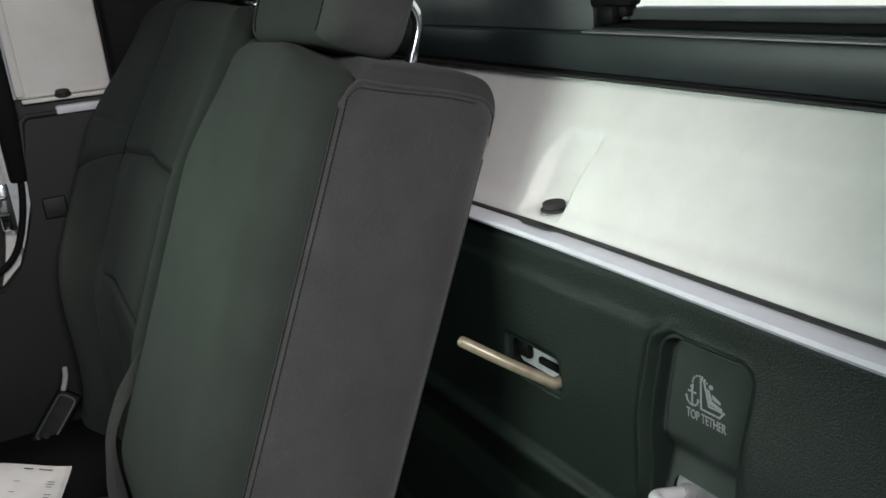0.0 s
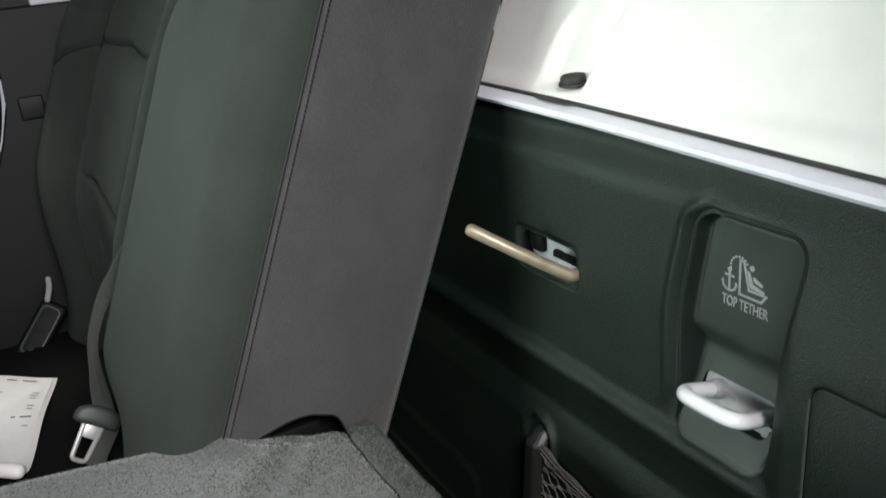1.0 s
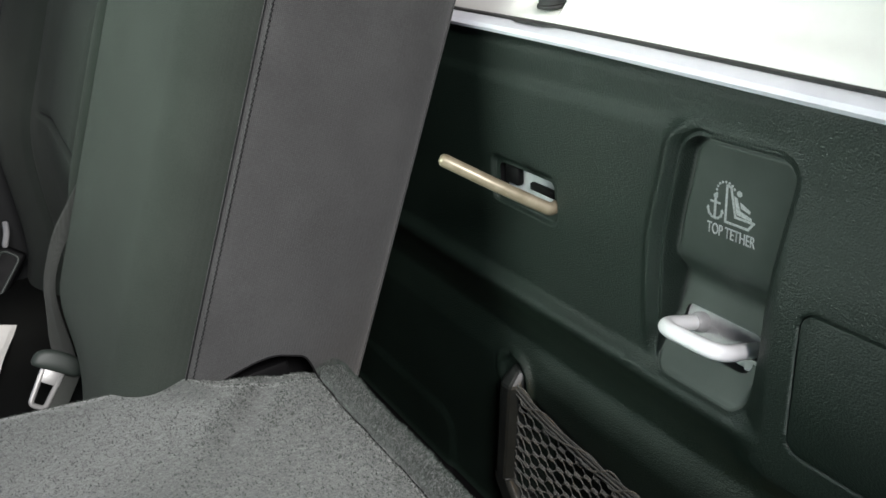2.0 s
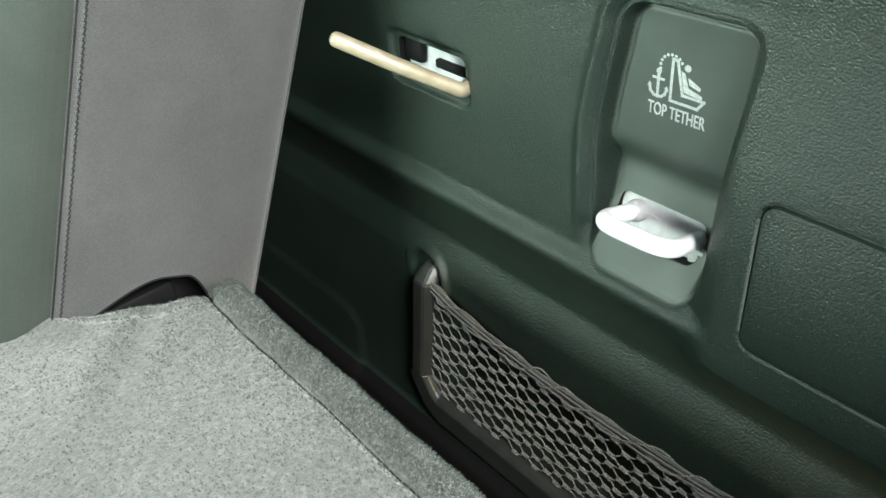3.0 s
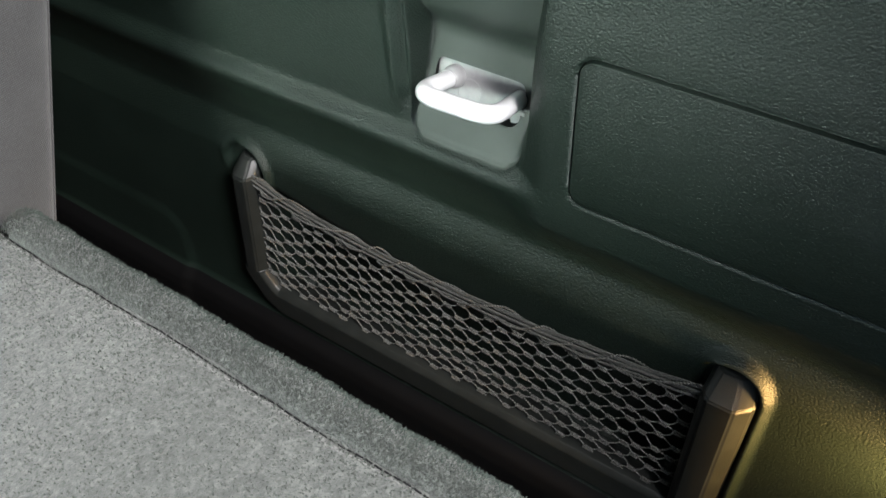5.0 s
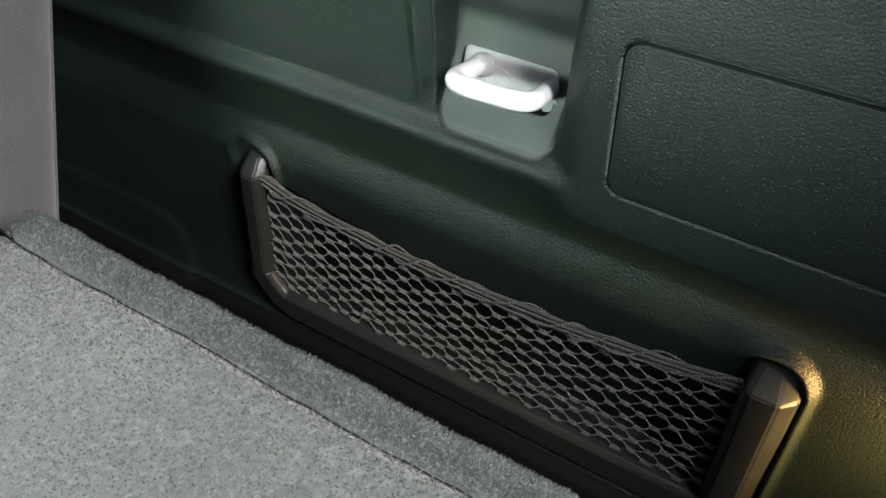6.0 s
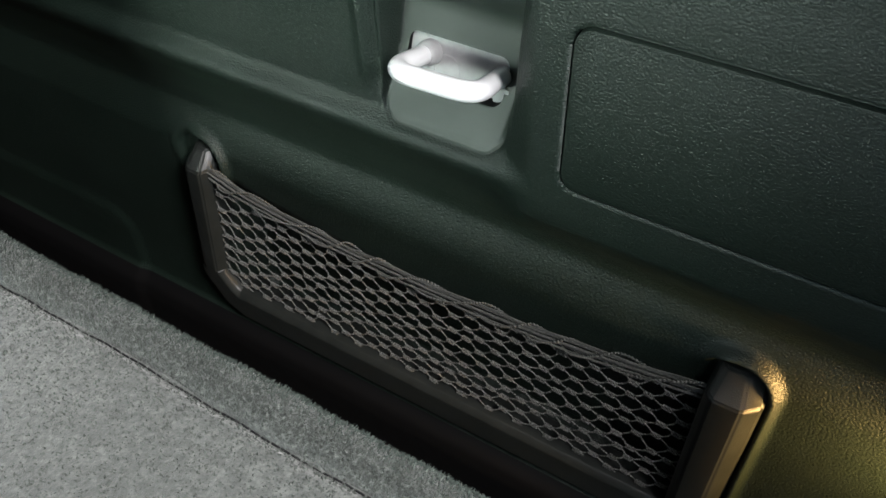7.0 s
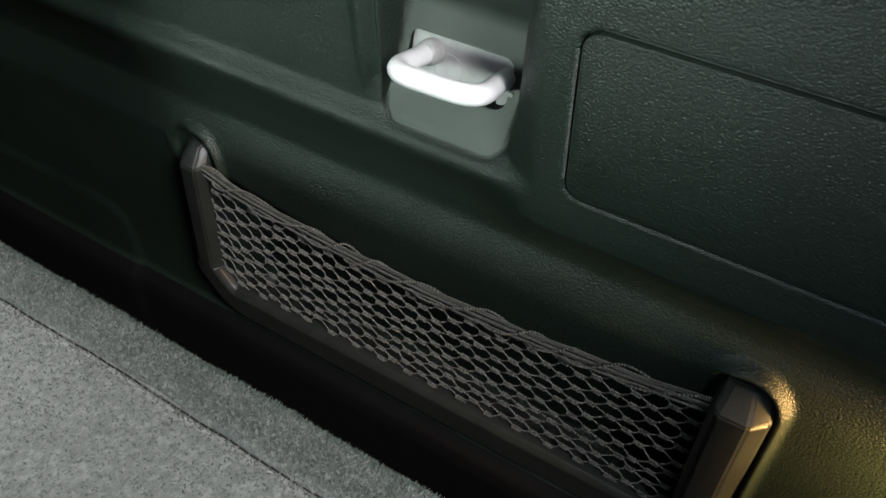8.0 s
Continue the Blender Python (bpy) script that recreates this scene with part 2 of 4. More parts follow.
colour(FLOORMAT, ramp(FLOORMAT, noise_tex(FLOORMAT, v, 400, 4, 0.7), [(0.3, (0.016, 0.016, 0.017)), (0.7, (0.05, 0.05, 0.05))]))
GROUND = material("pale_concrete", (0.3, 0.3, 0.28), 0.9)
v = coords(GROUND)
colour(GROUND, ramp(GROUND, noise_tex(GROUND, v, 3, 8, 0.7), [(0.3, (0.22, 0.22, 0.20)), (0.7, (0.34, 0.33, 0.31))]))

# ---------------------------------------------------------------- builders


def mesh_of(name, verts, faces, mat, smooth=True):
    me = bpy.data.meshes.new(name)
    me.from_pydata([tuple(map(float, p)) for p in verts], [], [tuple(map(int, f)) for f in faces])
    me.materials.append(mat)
    if smooth:
        me.polygons.foreach_set("use_smooth", [True] * len(me.polygons))
    me.update()
    return me


def thing(name, label, category, group="", kind="", at=(0, 0, 0)):
    ob = new(name)
    ob.location = at
    return tagged(ob, label, category, group, kind)


def put(name, me, parent=None, label="", m=None):
    ob = new(name, me)
    if m is not None:
        ob.matrix_basis = m
    if parent is not None:
        ob.parent = parent
        base = parent
        while base is not None:
            ob.matrix_parent_inverse = (Matrix.Translation(base.location).inverted() @ ob.matrix_parent_inverse) if base.parent is None else ob.matrix_parent_inverse
            base = base.parent
    if label:
        tagged(ob, label)
    return ob


def part(name, bm, mat, parent=None, label="", smooth=True):
    me = bpy.data.meshes.new(name)
    bmesh.ops.recalc_face_normals(bm, faces=bm.faces)
    bm.to_mesh(me)
    bm.free()
    me.materials.append(mat)
    if smooth:
        me.polygons.foreach_set("use_smooth", [True] * len(me.polygons))
        me.set_sharp_from_angle(angle=radians(38))
    return put(name, me, parent, label)


def box(x0, x1, y0, y1, z0, z1, bevel=0.0, seg=2, bm=None):
    bm = bm or bmesh.new()
    m = Matrix.LocRotScale(((x0 + x1) / 2, (y0 + y1) / 2, (z0 + z1) / 2), None, (x1 - x0, y1 - y0, z1 - z0))
    g = bmesh.ops.create_cube(bm, size=1.0, matrix=m)
    if bevel:
        es = list({e for w in g["verts"] for e in w.link_edges})
        bmesh.ops.bevel(bm, geom=es, offset=bevel, segments=seg, profile=0.5, affect="EDGES")
    return bm


def tube(points, radius, sides=10, bm=None, closed=False, cap=True):
    """A round rod along points, with rounded ends."""
    bm = bm or bmesh.new()
    P = [Vector(p) for p in points]
    rad = [radius] * len(P) if isinstance(radius, (int, float)) else list(radius)
    if cap and not closed:
        a, b = (P[0] - P[1]).normalized(), (P[-1] - P[-2]).normalized()
        r0, r1 = rad[0], rad[-1]
        P = [P[0] + a * r0 * 0.8, P[0] + a * r0 * 0.5] + P + [P[-1] + b * r1 * 0.5, P[-1] + b * r1 * 0.8]
        rad = [r0 * 0.45, r0 * 0.85] + rad + [r1 * 0.85, r1 * 0.45]
    rings, up = [], None
    for i, p in enumerate(P):
        if closed:
            d = (P[(i + 1) % len(P)] - P[i - 1]).normalized()
        else:
            d = (P[min(i + 1, len(P) - 1)] - P[max(i - 1, 0)]).normalized()
        if up is None:
            up = d.orthogonal().normalized()
        up = (up - d * up.dot(d)).normalized()
        side = d.cross(up)
        rings.append([bm.verts.new(p + rad[i] * (math.cos(2 * math.pi * k / sides) * up + math.sin(2 * math.pi * k / sides) * side)) for k in range(sides)])
    for a, b in zip(rings, rings[1:] + (rings[:1] if closed else [])):
        for k in range(sides):
            bm.faces.new((a[k], a[(k + 1) % sides], b[(k + 1) % sides], b[k]))
    if not closed:
        bm.faces.new(rings[0])
        bm.faces.new(rings[-1])
    return bm


def rounded_path(corners, r, seg=6):
    """Points along corners, with each inner corner rounded by r."""
    C = [Vector(c) for c in corners]
    out = [C[0]]
    for a, b, c in zip(C, C[1:], C[2:]):
        u, w = (a - b).normalized(), (c - b).normalized()
        p0, p1 = b + u * r, b + w * r
        for k in range(seg + 1):
            t = k / seg
            out.append((1 - t) ** 2 * p0 + 2 * t * (1 - t) * b + t * t * p1)
    out.append(C[-1])
    return out


def lathe(profile, m, sides=24, bm=None):
    bm = bm or bmesh.new()
    rings = []
    for r, h in profile:
        rings.append([bm.verts.new(m @ Vector((r * math.cos(2 * math.pi * k / sides), r * math.sin(2 * math.pi * k / sides), h))) for k in range(sides)])
    for a, b in zip(rings, rings[1:]):
        for k in range(sides):
            bm.faces.new((a[k], a[(k + 1) % sides], b[(k + 1) % sides], b[k]))
    bm.faces.new(rings[0][::-1])
    bm.faces.new(rings[-1])
    return bm


def ss(a, b, t):
    t = np.clip((np.asarray(t, float) - a) / (b - a), 0, 1)
    return t * t * (3 - 2 * t)


def rrect(x, z, x0, x1, z0, z1, r):
    """Signed distance to a rounded rectangle; inside is negative."""
    qx = np.abs(x - (x0 + x1) / 2) - (x1 - x0) / 2 + r
    qz = np.abs(z - (z0 + z1) / 2) - (z1 - z0) / 2 + r
    return np.hypot(np.maximum(qx, 0), np.maximum(qz, 0)) + np.minimum(np.maximum(qx, qz), 0) - r


def smooth_interp(z, keys, width=0.004):
    zs, ys = zip(*sorted(keys))
    out = 0
    for k, w in ((-1, 0.25), (-0.5, 0.5), (0, 0.75), (0.5, 0.5), (1, 0.25)):
        out = out + w * np.interp(z + k * width, zs, ys)
    return out / 2.25


def sheet(name, xs, zs, fy, mat, holes=(), flip=False):
    """A moulded sheet: y = fy(x, z) over a grid, with rounded openings cut out."""
    X, Z = np.meshgrid(xs, zs)
    drop = np.zeros((len(zs) - 1, len(xs) - 1), bool)
    for hole in holes:
        d = rrect(X, Z, *hole)
        e = 1e-4
        gx = (rrect(X + e, Z, *hole) - rrect(X - e, Z, *hole)) / (2 * e)
        gz = (rrect(X, Z + e, *hole) - rrect(X, Z - e, *hole)) / (2 * e)
        near = np.abs(d) < 0.0011
        X, Z = np.where(near, X - d * gx, X), np.where(near, Z - d * gz, Z)
        d = rrect(X, Z, *hole)
        mid = (d[:-1, :-1] + d[1:, :-1] + d[:-1, 1:] + d[1:, 1:]) / 4
        drop |= mid < -1e-5
    V = np.stack([X, fy(X, Z), Z], -1).reshape(-1, 3)
    nx = len(xs)
    J, I = np.nonzero(~drop)
    a = J * nx + I
    F = np.stack([a, a + 1, a + nx + 1, a + nx], -1)
    me = bpy.data.meshes.new(name)
    me.from_pydata(V.tolist(), [], F.tolist())
    me.materials.append(mat)
    me.polygons.foreach_set("use_smooth", [True] * len(me.polygons))
    me.update()
    return me


def sleeve(hole, y0, y1, bm=None, inset=0.0, seg=6):
    """The inner wall of a rounded opening, from y0 back to y1."""
    bm = bm or bmesh.new()
    x0, x1, z0, z1, r = hole
    x0, x1, z0, z1 = x0 + inset, x1 - inset, z0 + inset, z1 - inset
    loop = []
    for cx, cz, a0 in ((x1 - r, z1 - r, 0), (x0 + r, z1 - r, 90), (x0 + r, z0 + r, 180), (x1 - r, z0 + r, 270)):
        for k in range(seg + 1):
            a = radians(a0 + 90 * k / seg)
            loop.append((cx + r * math.cos(a), cz + r * math.sin(a)))
    ra = [bm.verts.new((x, y0(x, z) if callable(y0) else y0, z)) for x, z in loop]
    rb = [bm.verts.new((x, y1, z)) for x, z in loop]
    for k in range(len(loop)):
        bm.faces.new((ra[k], ra[(k + 1) % len(loop)], rb[(k + 1) % len(loop)], rb[k]))
    return bm, ra, rb


def plate(hole, y0, y1, round_=0.002, seg=6):
    """A slab with a rounded outline and a softened front edge (y0 front, y1 back)."""
    bm = bmesh.new()
    x0, x1, z0, z1, r = hole
    rings = []
    for inset, y in ((0, y1), (0, y0 + round_), (round_ * 0.3, y0 + round_ * 0.3), (round_, y0)):
        loop = []
        a0x, a1x, a0z, a1z, rr = x0 + inset, x1 - inset, z0 + inset, z1 - inset, max(r - inset, 1e-4)
        for cx, cz, a0 in ((a1x - rr, a1z - rr, 0), (a0x + rr, a1z - rr, 90), (a0x + rr, a0z + rr, 180), (a1x - rr, a0z + rr, 270)):
            for k in range(seg + 1):
                a = radians(a0 + 90 * k / seg)
                loop.append(bm.verts.new((cx + rr * math.cos(a), y, cz + rr * math.sin(a))))
        rings.append(loop)
    n = len(rings[0])
    for a, b in zip(rings, rings[1:]):
        for k in range(n):
            bm.faces.new((a[k], a[(k + 1) % n], b[(k + 1) % n], b[k]))
    bm.faces.new(rings[0][::-1])
    bm.faces.new(rings[-1])
    return bm


def steps(a, b, d):
    return list(np.linspace(a, b, max(2, int(round((b - a) / d)) + 1)))[:-1]


# ---------------------------------------------------------------- the rear trim panel
SLOT = (0.1995, 0.2662, 0.5385, 0.5648, 0.006)
STRIKER_HOLE = (-0.012, 0.066, 0.597, 0.626, 0.006)
HATCH = (0.3152, 0.60, 0.5187, 0.6210, 0.011)

LEFT_PROFILE = [(0.745, 0.020), (0.739, 0.008), (0.732, 0.004), (0.709, 0.004), (0.702, 0.0), (0.560, 0.0), (0.5195, -0.0018), (0.5130, -0.0095), (0.509, -0.0114), (0.503, -0.0105),
                (0.488, -0.0035), (0.463, 0.004), (0.450, 0.006), (0.437, 0.002), (0.415, -0.004), (0.24, -0.010), (0.215, -0.012), (0.203, -0.026), (0.19, -0.030), (0.0, -0.034)]
RIGHT_PROFILE = [(0.745, 0.020), (0.739, 0.008), (0.732, 0.004), (0.71, 0.0035), (0.690, 0.0015), (0.670, -0.0020), (0.650, -0.0065), (0.635, -0.0100), (0.615, -0.0126), (0.590, -0.0136), (0.500, -0.0130),
                 (0.488, -0.012), (0.463, 0.003), (0.450, 0.006), (0.437, 0.002), (0.415, -0.004), (0.24, -0.010), (0.215, -0.012), (0.203, -0.026), (0.19, -0.030), (0.0, -0.034)]


def recess(x, z):
    """Signed distance to the outline of the anchor recess, whose sides curve and lean."""
    left = 0.1905 + 0.017 * ss(0.60, 0.72, z)
    right = 0.2780 + 0.090 * (z - 0.533)
    half = 0.0455
    u = (x - (left + right) / 2) * 2 * half / (right - left)
    return rrect(u, z, -half, half, 0.513, 0.702, 0.016)


def trim_y(x, z):
    x, z = np.asarray(x, float), np.asarray(z, float)
    left, right = smooth_interp(z, LEFT_PROFILE), smooth_interp(z, RIGHT_PROFILE)
    y = left + (right - left) * ss(0.270, 0.300, x)
    # pocket behind the net
    pocket = ss(0.004, -0.012, rrect(x, z, 0.014, 0.440, 0.232, 0.46, 0.02)) * ss(0.400, 0.345, z + 0.020 * (1 - ((x - 0.23) / 0.2) ** 2))
    y = y + 0.036 * pocket
    # raised rims arching over the ends of the net frame
    for x0, x1, top, gate, hi in ((-0.0160, 0.0275, 0.4235, ss(0.385, 0.402, z) * (0.25 + 0.75 * ss(-0.008, 0.012, x)), 0.0060),
                                  (0.4180, 0.4555, 0.4262, ss(0.408, 0.430, x), 0.0088)):
        d = rrect(x, z, x0, x1, 0.10, top, 0.0175)
        y = y - hi * np.exp(-((d - 0.0055) / 0.0036) ** 2) * gate
        y = y + 0.0045 * ss(0.0015, -0.0015, d) * ss(0.36, 0.38, z)
    # low relief near the seat
    y = y - 0.003 * ss(0.006, -0.012, rrect(x, z, -0.7, -0.118, 0.0, 0.285, 0.03))
    # recess of the tether anchor: a leaning face, a hollow under it and a ramp out to the ledge
    d = recess(x, z)
    keys, deep = [0.50, 0.5125, 0.552, 0.584, 0.590, 0.604, 0.612, 0.70], [-0.0135, -0.0080, 0.0190, 0.0275, 0.0265, 0.0155, 0.0138, 0.0130]
    floor = sum(np.interp(z + k, keys, deep) for k in (-0.004, -0.002, 0, 0.002, 0.004)) / 5
    side = ss(0.198, 0.235, x)
    soft = 0.0110 - 0.0080 * side
    high = ss(0.52, 0.545, z)
    y = y + 0.0036 * ss(0.0, 1.0, (soft - d) / soft) * high
    run = 0.0040 + 0.0030 * ss(0.61, 0.575, z) * ss(0.245, 0.270, x)
    y = y + (np.maximum(floor, y) - y) * ss(0.0, 1.0, (0.0004 - d) / run)
    # swelling beside the recess on the far side
    y = y - 0.0024 * np.exp(-((d - 0.0105) / 0.0050) ** 2) * ss(0.235, 0.205, x) * ss(0.53, 0.56, z)
    # fine bead along the rim, and a groove where the face meets the wall
    y = y - 0.0013 * np.exp(-((d - 0.0002) / 0.0010) ** 2) * ss(0.53, 0.56, z) * (1 - 0.8 * ss(0.60, 0.56, z) * side)
    y = y + 0.0012 * np.exp(-((d - 0.0030) / 0.0012) ** 2) * ss(0.55, 0.58, z)
    y = y + 0.0014 * np.exp(-((d + 0.0022) / 0.0011) ** 2) * ss(0.545, 0.525, z)
    y = y + 0.0016 * np.exp(-((d + 0.0046) / 0.0013) ** 2) * ss(0.605, 0.625, z)
    # softened lip round the access cover
    d = np.maximum(rrect(x, z, *HATCH), 0)
    y = y + 0.0012 * np.maximum(1 - d / 0.0022, 0) ** 2
    # shallow pit round the striker opening
    d = rrect(x, z, -0.020, 0.0735, 0.5885, 0.6325, 0.009)
    y = y + 0.004 * ss(0.0015, -0.003, d)
    return y


xs = steps(-0.90, -0.16, 0.012) + steps(-0.16, 0.17, 0.0015) + steps(0.17, 0.31, 0.0007) + steps(0.31, 0.50, 0.0015) + steps(0.50, 0.64, 0.004) + [0.64]
zs = steps(0.0, 0.16, 0.01) + steps(0.16, 0.42, 0.002) + steps(0.42, 0.49, 0.0015) + steps(0.49, 0.71, 0.0008) + steps(0.71, 0.73, 0.0015) + steps(0.73, 0.745, 0.0015) + [0.745]
wall_rear = put("wall_rear", sheet("wall_rear", xs, zs, trim_y, TRIM, (SLOT, STRIKER_HOLE, HATCH)))
tagged(wall_rear, "dark green-grey grained plastic trim covering the lower rear wall", "wall trim", kind="structure")
wall_rear.data.materials.append(SMOOTHTRIM)
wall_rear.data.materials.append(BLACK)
# faces below the lower ledge are plain black
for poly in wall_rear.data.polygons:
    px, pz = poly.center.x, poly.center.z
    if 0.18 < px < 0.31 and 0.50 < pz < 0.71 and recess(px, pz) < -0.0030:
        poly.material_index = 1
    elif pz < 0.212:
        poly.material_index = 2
bm, _, _ = sleeve(SLOT, lambda x, z: float(trim_y(x, z)), 0.034)
part("slot_edge", bm, BLACK, wall_rear)
bm, _, _ = sleeve(STRIKER_HOLE, lambda x, z: float(trim_y(x, z)), 0.0135)
part("opening_edge", bm, BLACK, wall_rear)
bm, _, _ = sleeve(HATCH, lambda x, z: float(trim_y(x, z)), -0.003)
part("cover_surround", bm, TRIM, wall_rear)
cover = part("access_cover", plate(tuple(a + b for a, b in zip(HATCH, (0.0008, -0.0008, 0.0008, -0.0008, -0.0005))), -0.0130, -0.004, 0.0012), TRIM, wall_rear, "flat grained access cover with rounded corners")
part("cover_backing", box(0.30, 0.62, -0.003, 0.0, 0.49, 0.63), BLACK, wall_rear)

# tether symbol and lettering, printed on the recess
PRINT_Y = 0.0135


def printed(name, bm, parent):
    return part(name, bm, PRINT, parent, smooth=False)


def flat(points, y=PRINT_Y, bm=None, thick=0.0004):
    """A thin printed shape: its outline in (x, z), laid on the recess."""
    bm = bm or bmesh.new()
    a = [bm.verts.new((x, float(trim_y(x, z)) - thick, z)) for x, z in points]
    b = [bm.verts.new((x, float(trim_y(x, z)) + 0.001, z)) for x, z in points]
    bm.faces.new(a)
    for k in range(len(points)):
        bm.faces.new((a[k], a[(k + 1) % len(points)], b[(k + 1) % len(points)], b[k]))
    return bm


def stroke(points, w, bm=None):
    bm = bm or bmesh.new()
    for (xa, za), (xb, zb) in zip(points, points[1:]):
        d = Vector((xb - xa, zb - za)).normalized() * w / 2
        flat([(xa - d.x - d.y, za - d.y + d.x), (xb + d.x - d.y, zb + d.y + d.x), (xb + d.x + d.y, zb + d.y - d.x), (xa - d.x + d.y, za - d.y - d.x)], bm=bm)
    return bm


def disc(cx, cz, r, bm=None, n=10):
    return flat([(cx + r * math.cos(2 * math.pi * k / n), cz + r * math.sin(2 * math.pi * k / n)) for k in range(n)], bm=bm)


sign = thing("tether_sign", "white printed anchor and child seat symbol with lettering", "sign", at=(0.238, 0.0135, 0.63))
bm = stroke([(0.2245, 0.6545), (0.2245, 0.6405)], 0.0018)
stroke([(0.2210, 0.6515), (0.2280, 0.6515)], 0.0014, bm)
disc(0.2245, 0.6560, 0.0018, bm)
stroke([(0.2185, 0.6455), (0.2195, 0.6425), (0.2220, 0.6405), (0.2245, 0.6400), (0.2270, 0.6405), (0.2295, 0.6425), (0.2305, 0.6455)], 0.0016, bm)
flat([(0.2170, 0.6450), (0.2200, 0.6462), (0.2185, 0.6478)], bm=bm)
flat([(0.2320, 0.6450), (0.2290, 0.6462), (0.2305, 0.6478)], bm=bm)
printed("anchor_symbol", bm, sign)
bm = bmesh.new()
for k in range(9):
    a = radians(195 - 20 * k)
    disc(0.2330 + 0.0078 * math.cos(a), 0.6600 + 0.0078 * math.sin(a), 0.0009, bm, 8)
printed("dotted_strap", bm, sign)
bm = stroke([(0.2335, 0.6655), (0.2335, 0.6400), (0.2520, 0.6400), (0.2560, 0.6455), (0.2415, 0.6455), (0.2365, 0.6655), (0.2335, 0.6655)], 0.0016)
printed("seat_symbol", bm, sign)
bm = flat([(0.2395, 0.6600), (0.2420, 0.6590), (0.2450, 0.6510), (0.2540, 0.6485), (0.2545, 0.6465), (0.2425, 0.6475)])
flat([(0.2445, 0.6570), (0.2480, 0.6555), (0.2530, 0.6530), (0.2525, 0.6512), (0.2455, 0.6530)], bm=bm)
disc(0.2435, 0.6625, 0.0021, bm)
printed("child_seat_symbol", bm, sign)
fc = bpy.data.curves.new("lettering", "FONT")
fc.body, fc.size, fc.align_x, fc.extrude = "TOP TETHER", 0.0098, "CENTER", 0.0003
fo = new("lettering_source", fc)
dg = bpy.context.evaluated_depsgraph_get()
me = bpy.data.meshes.new_from_object(fo.evaluated_get(dg))
bpy.data.objects.remove(fo)
xs_ = [w.co.x for w in me.vertices]
k_ = 0.0395 / (max(xs_) - min(xs_))
me.transform(Matrix.Translation((0.2385, PRINT_Y - 0.0003, 0.6285)) @ Matrix.Rotation(radians(90), 4, "X") @ Matrix.Diagonal((k_, 1.16, 1, 1)))
me.materials.clear()
me.materials.append(PRINT)
put("lettering", me, sign)
sign.location += Vector((0.0015, 0, 0.0037))

# tether anchor
anchor = thing("tether_anchor", "white coated steel tether loop standing out of a slot", "anchor", at=(0.234, 0.03, 0.552))
loop = rounded_path([(0.2105, 0.046, 0.5440), (0.2165, -0.0255, 0.5705), (0.2700, -0.0255, 0.5725), (0.2575, 0.046, 0.5430)], 0.0165, 9)
part("loop", tube(loop, 0.0058, 20), LOOPWHITE, anchor)
bm = box(-0.046, 0.046, -0.0015, 0.0015, -0.026, 0.026, 0.001)
bm.transform(pose(0.236, 0.0232, 0.552, -18, 0, 0))
part("bracket", bm, PLATE, anchor)
part("weld_collar", tube([(0.2121, 0.034, 0.5487), (0.2138, 0.0175, 0.5552)], 0.0078, 20), PLATE, anchor)
part("weld_collar", tube([(0.2580, 0.036, 0.5466), (0.2592, 0.027, 0.5505)], 0.0074, 20), PLATE, anchor)
part("weld_bead", lathe([(0.0098, 0), (0.0096, 0.0010), (0.0086, 0.0014), (0.0080, 0.0008), (0.001, 0.0007)], pose(0.2250, 0.0206, 0.5455, 72, 0, 0), 24), PLATE, anchor)
part("tab", box(0.2585, 0.2690, 0.0150, 0.0170, 0.537, 0.549, 0.0008), PLATE, anchor)

# seat striker
striker = thing("seat_striker", "yellow zinc-plated steel striker rod in a slot", "striker", at=(0.05, 0.01, 0.61))
rod = rounded_path([(0.060, 0.032, 0.607), (0.0690, -0.003, 0.6050), (0.044, -0.040, 0.6300), (0.0190, -0.072, 0.6530)], 0.0035, 4)
part("rod", tube(rod, 0.0056, 16), BRASS, striker)
part("base_plate", box(-0.03, 0.09, 0.013, 0.016, 0.58, 0.64, 0.001), STEELWHITE, striker)
part("catch", box(0.026, 0.060, 0.008, 0.0135, 0.6075, 0.6145, 0.0015), BLACK, striker)
part("lug", box(-0.009, 0.012, 0.006, 0.0135, 0.606, 0.624, 0.003), BLACK, striker)

# ---------------------------------------------------------------- white sheet metal above the trim


def body_y(x, z):
    x, z = np.asarray(x, float), np.asarray(z, float)
    y = smooth_interp(z, [(0.738, 0.022), (0.750, 0.024), (0.757, 0.027), (0.765, 0.036), (0.785, 0.046), (0.826, 0.066), (0.834, 0.068), (0.872, 0.088), (0.885, 0.094), (0.915, 0.106)], 0.005)
    # dent with a flat foot for the plug
    h = np.clip((z - 0.768) / 0.058, 0, 1.2)
    left, right = -0.0150 + 0.024 * h ** 2.6, 0.0440 + 0.022 * h ** 1.6
    w = ss(-0.005, 0.013, x - left) * ss(0.0025, -0.0015, x - right)
    depth = 0.0120 * ss(0.838, 0.790, z) * ss(0.752, 0.760, z)
    return y + depth * w


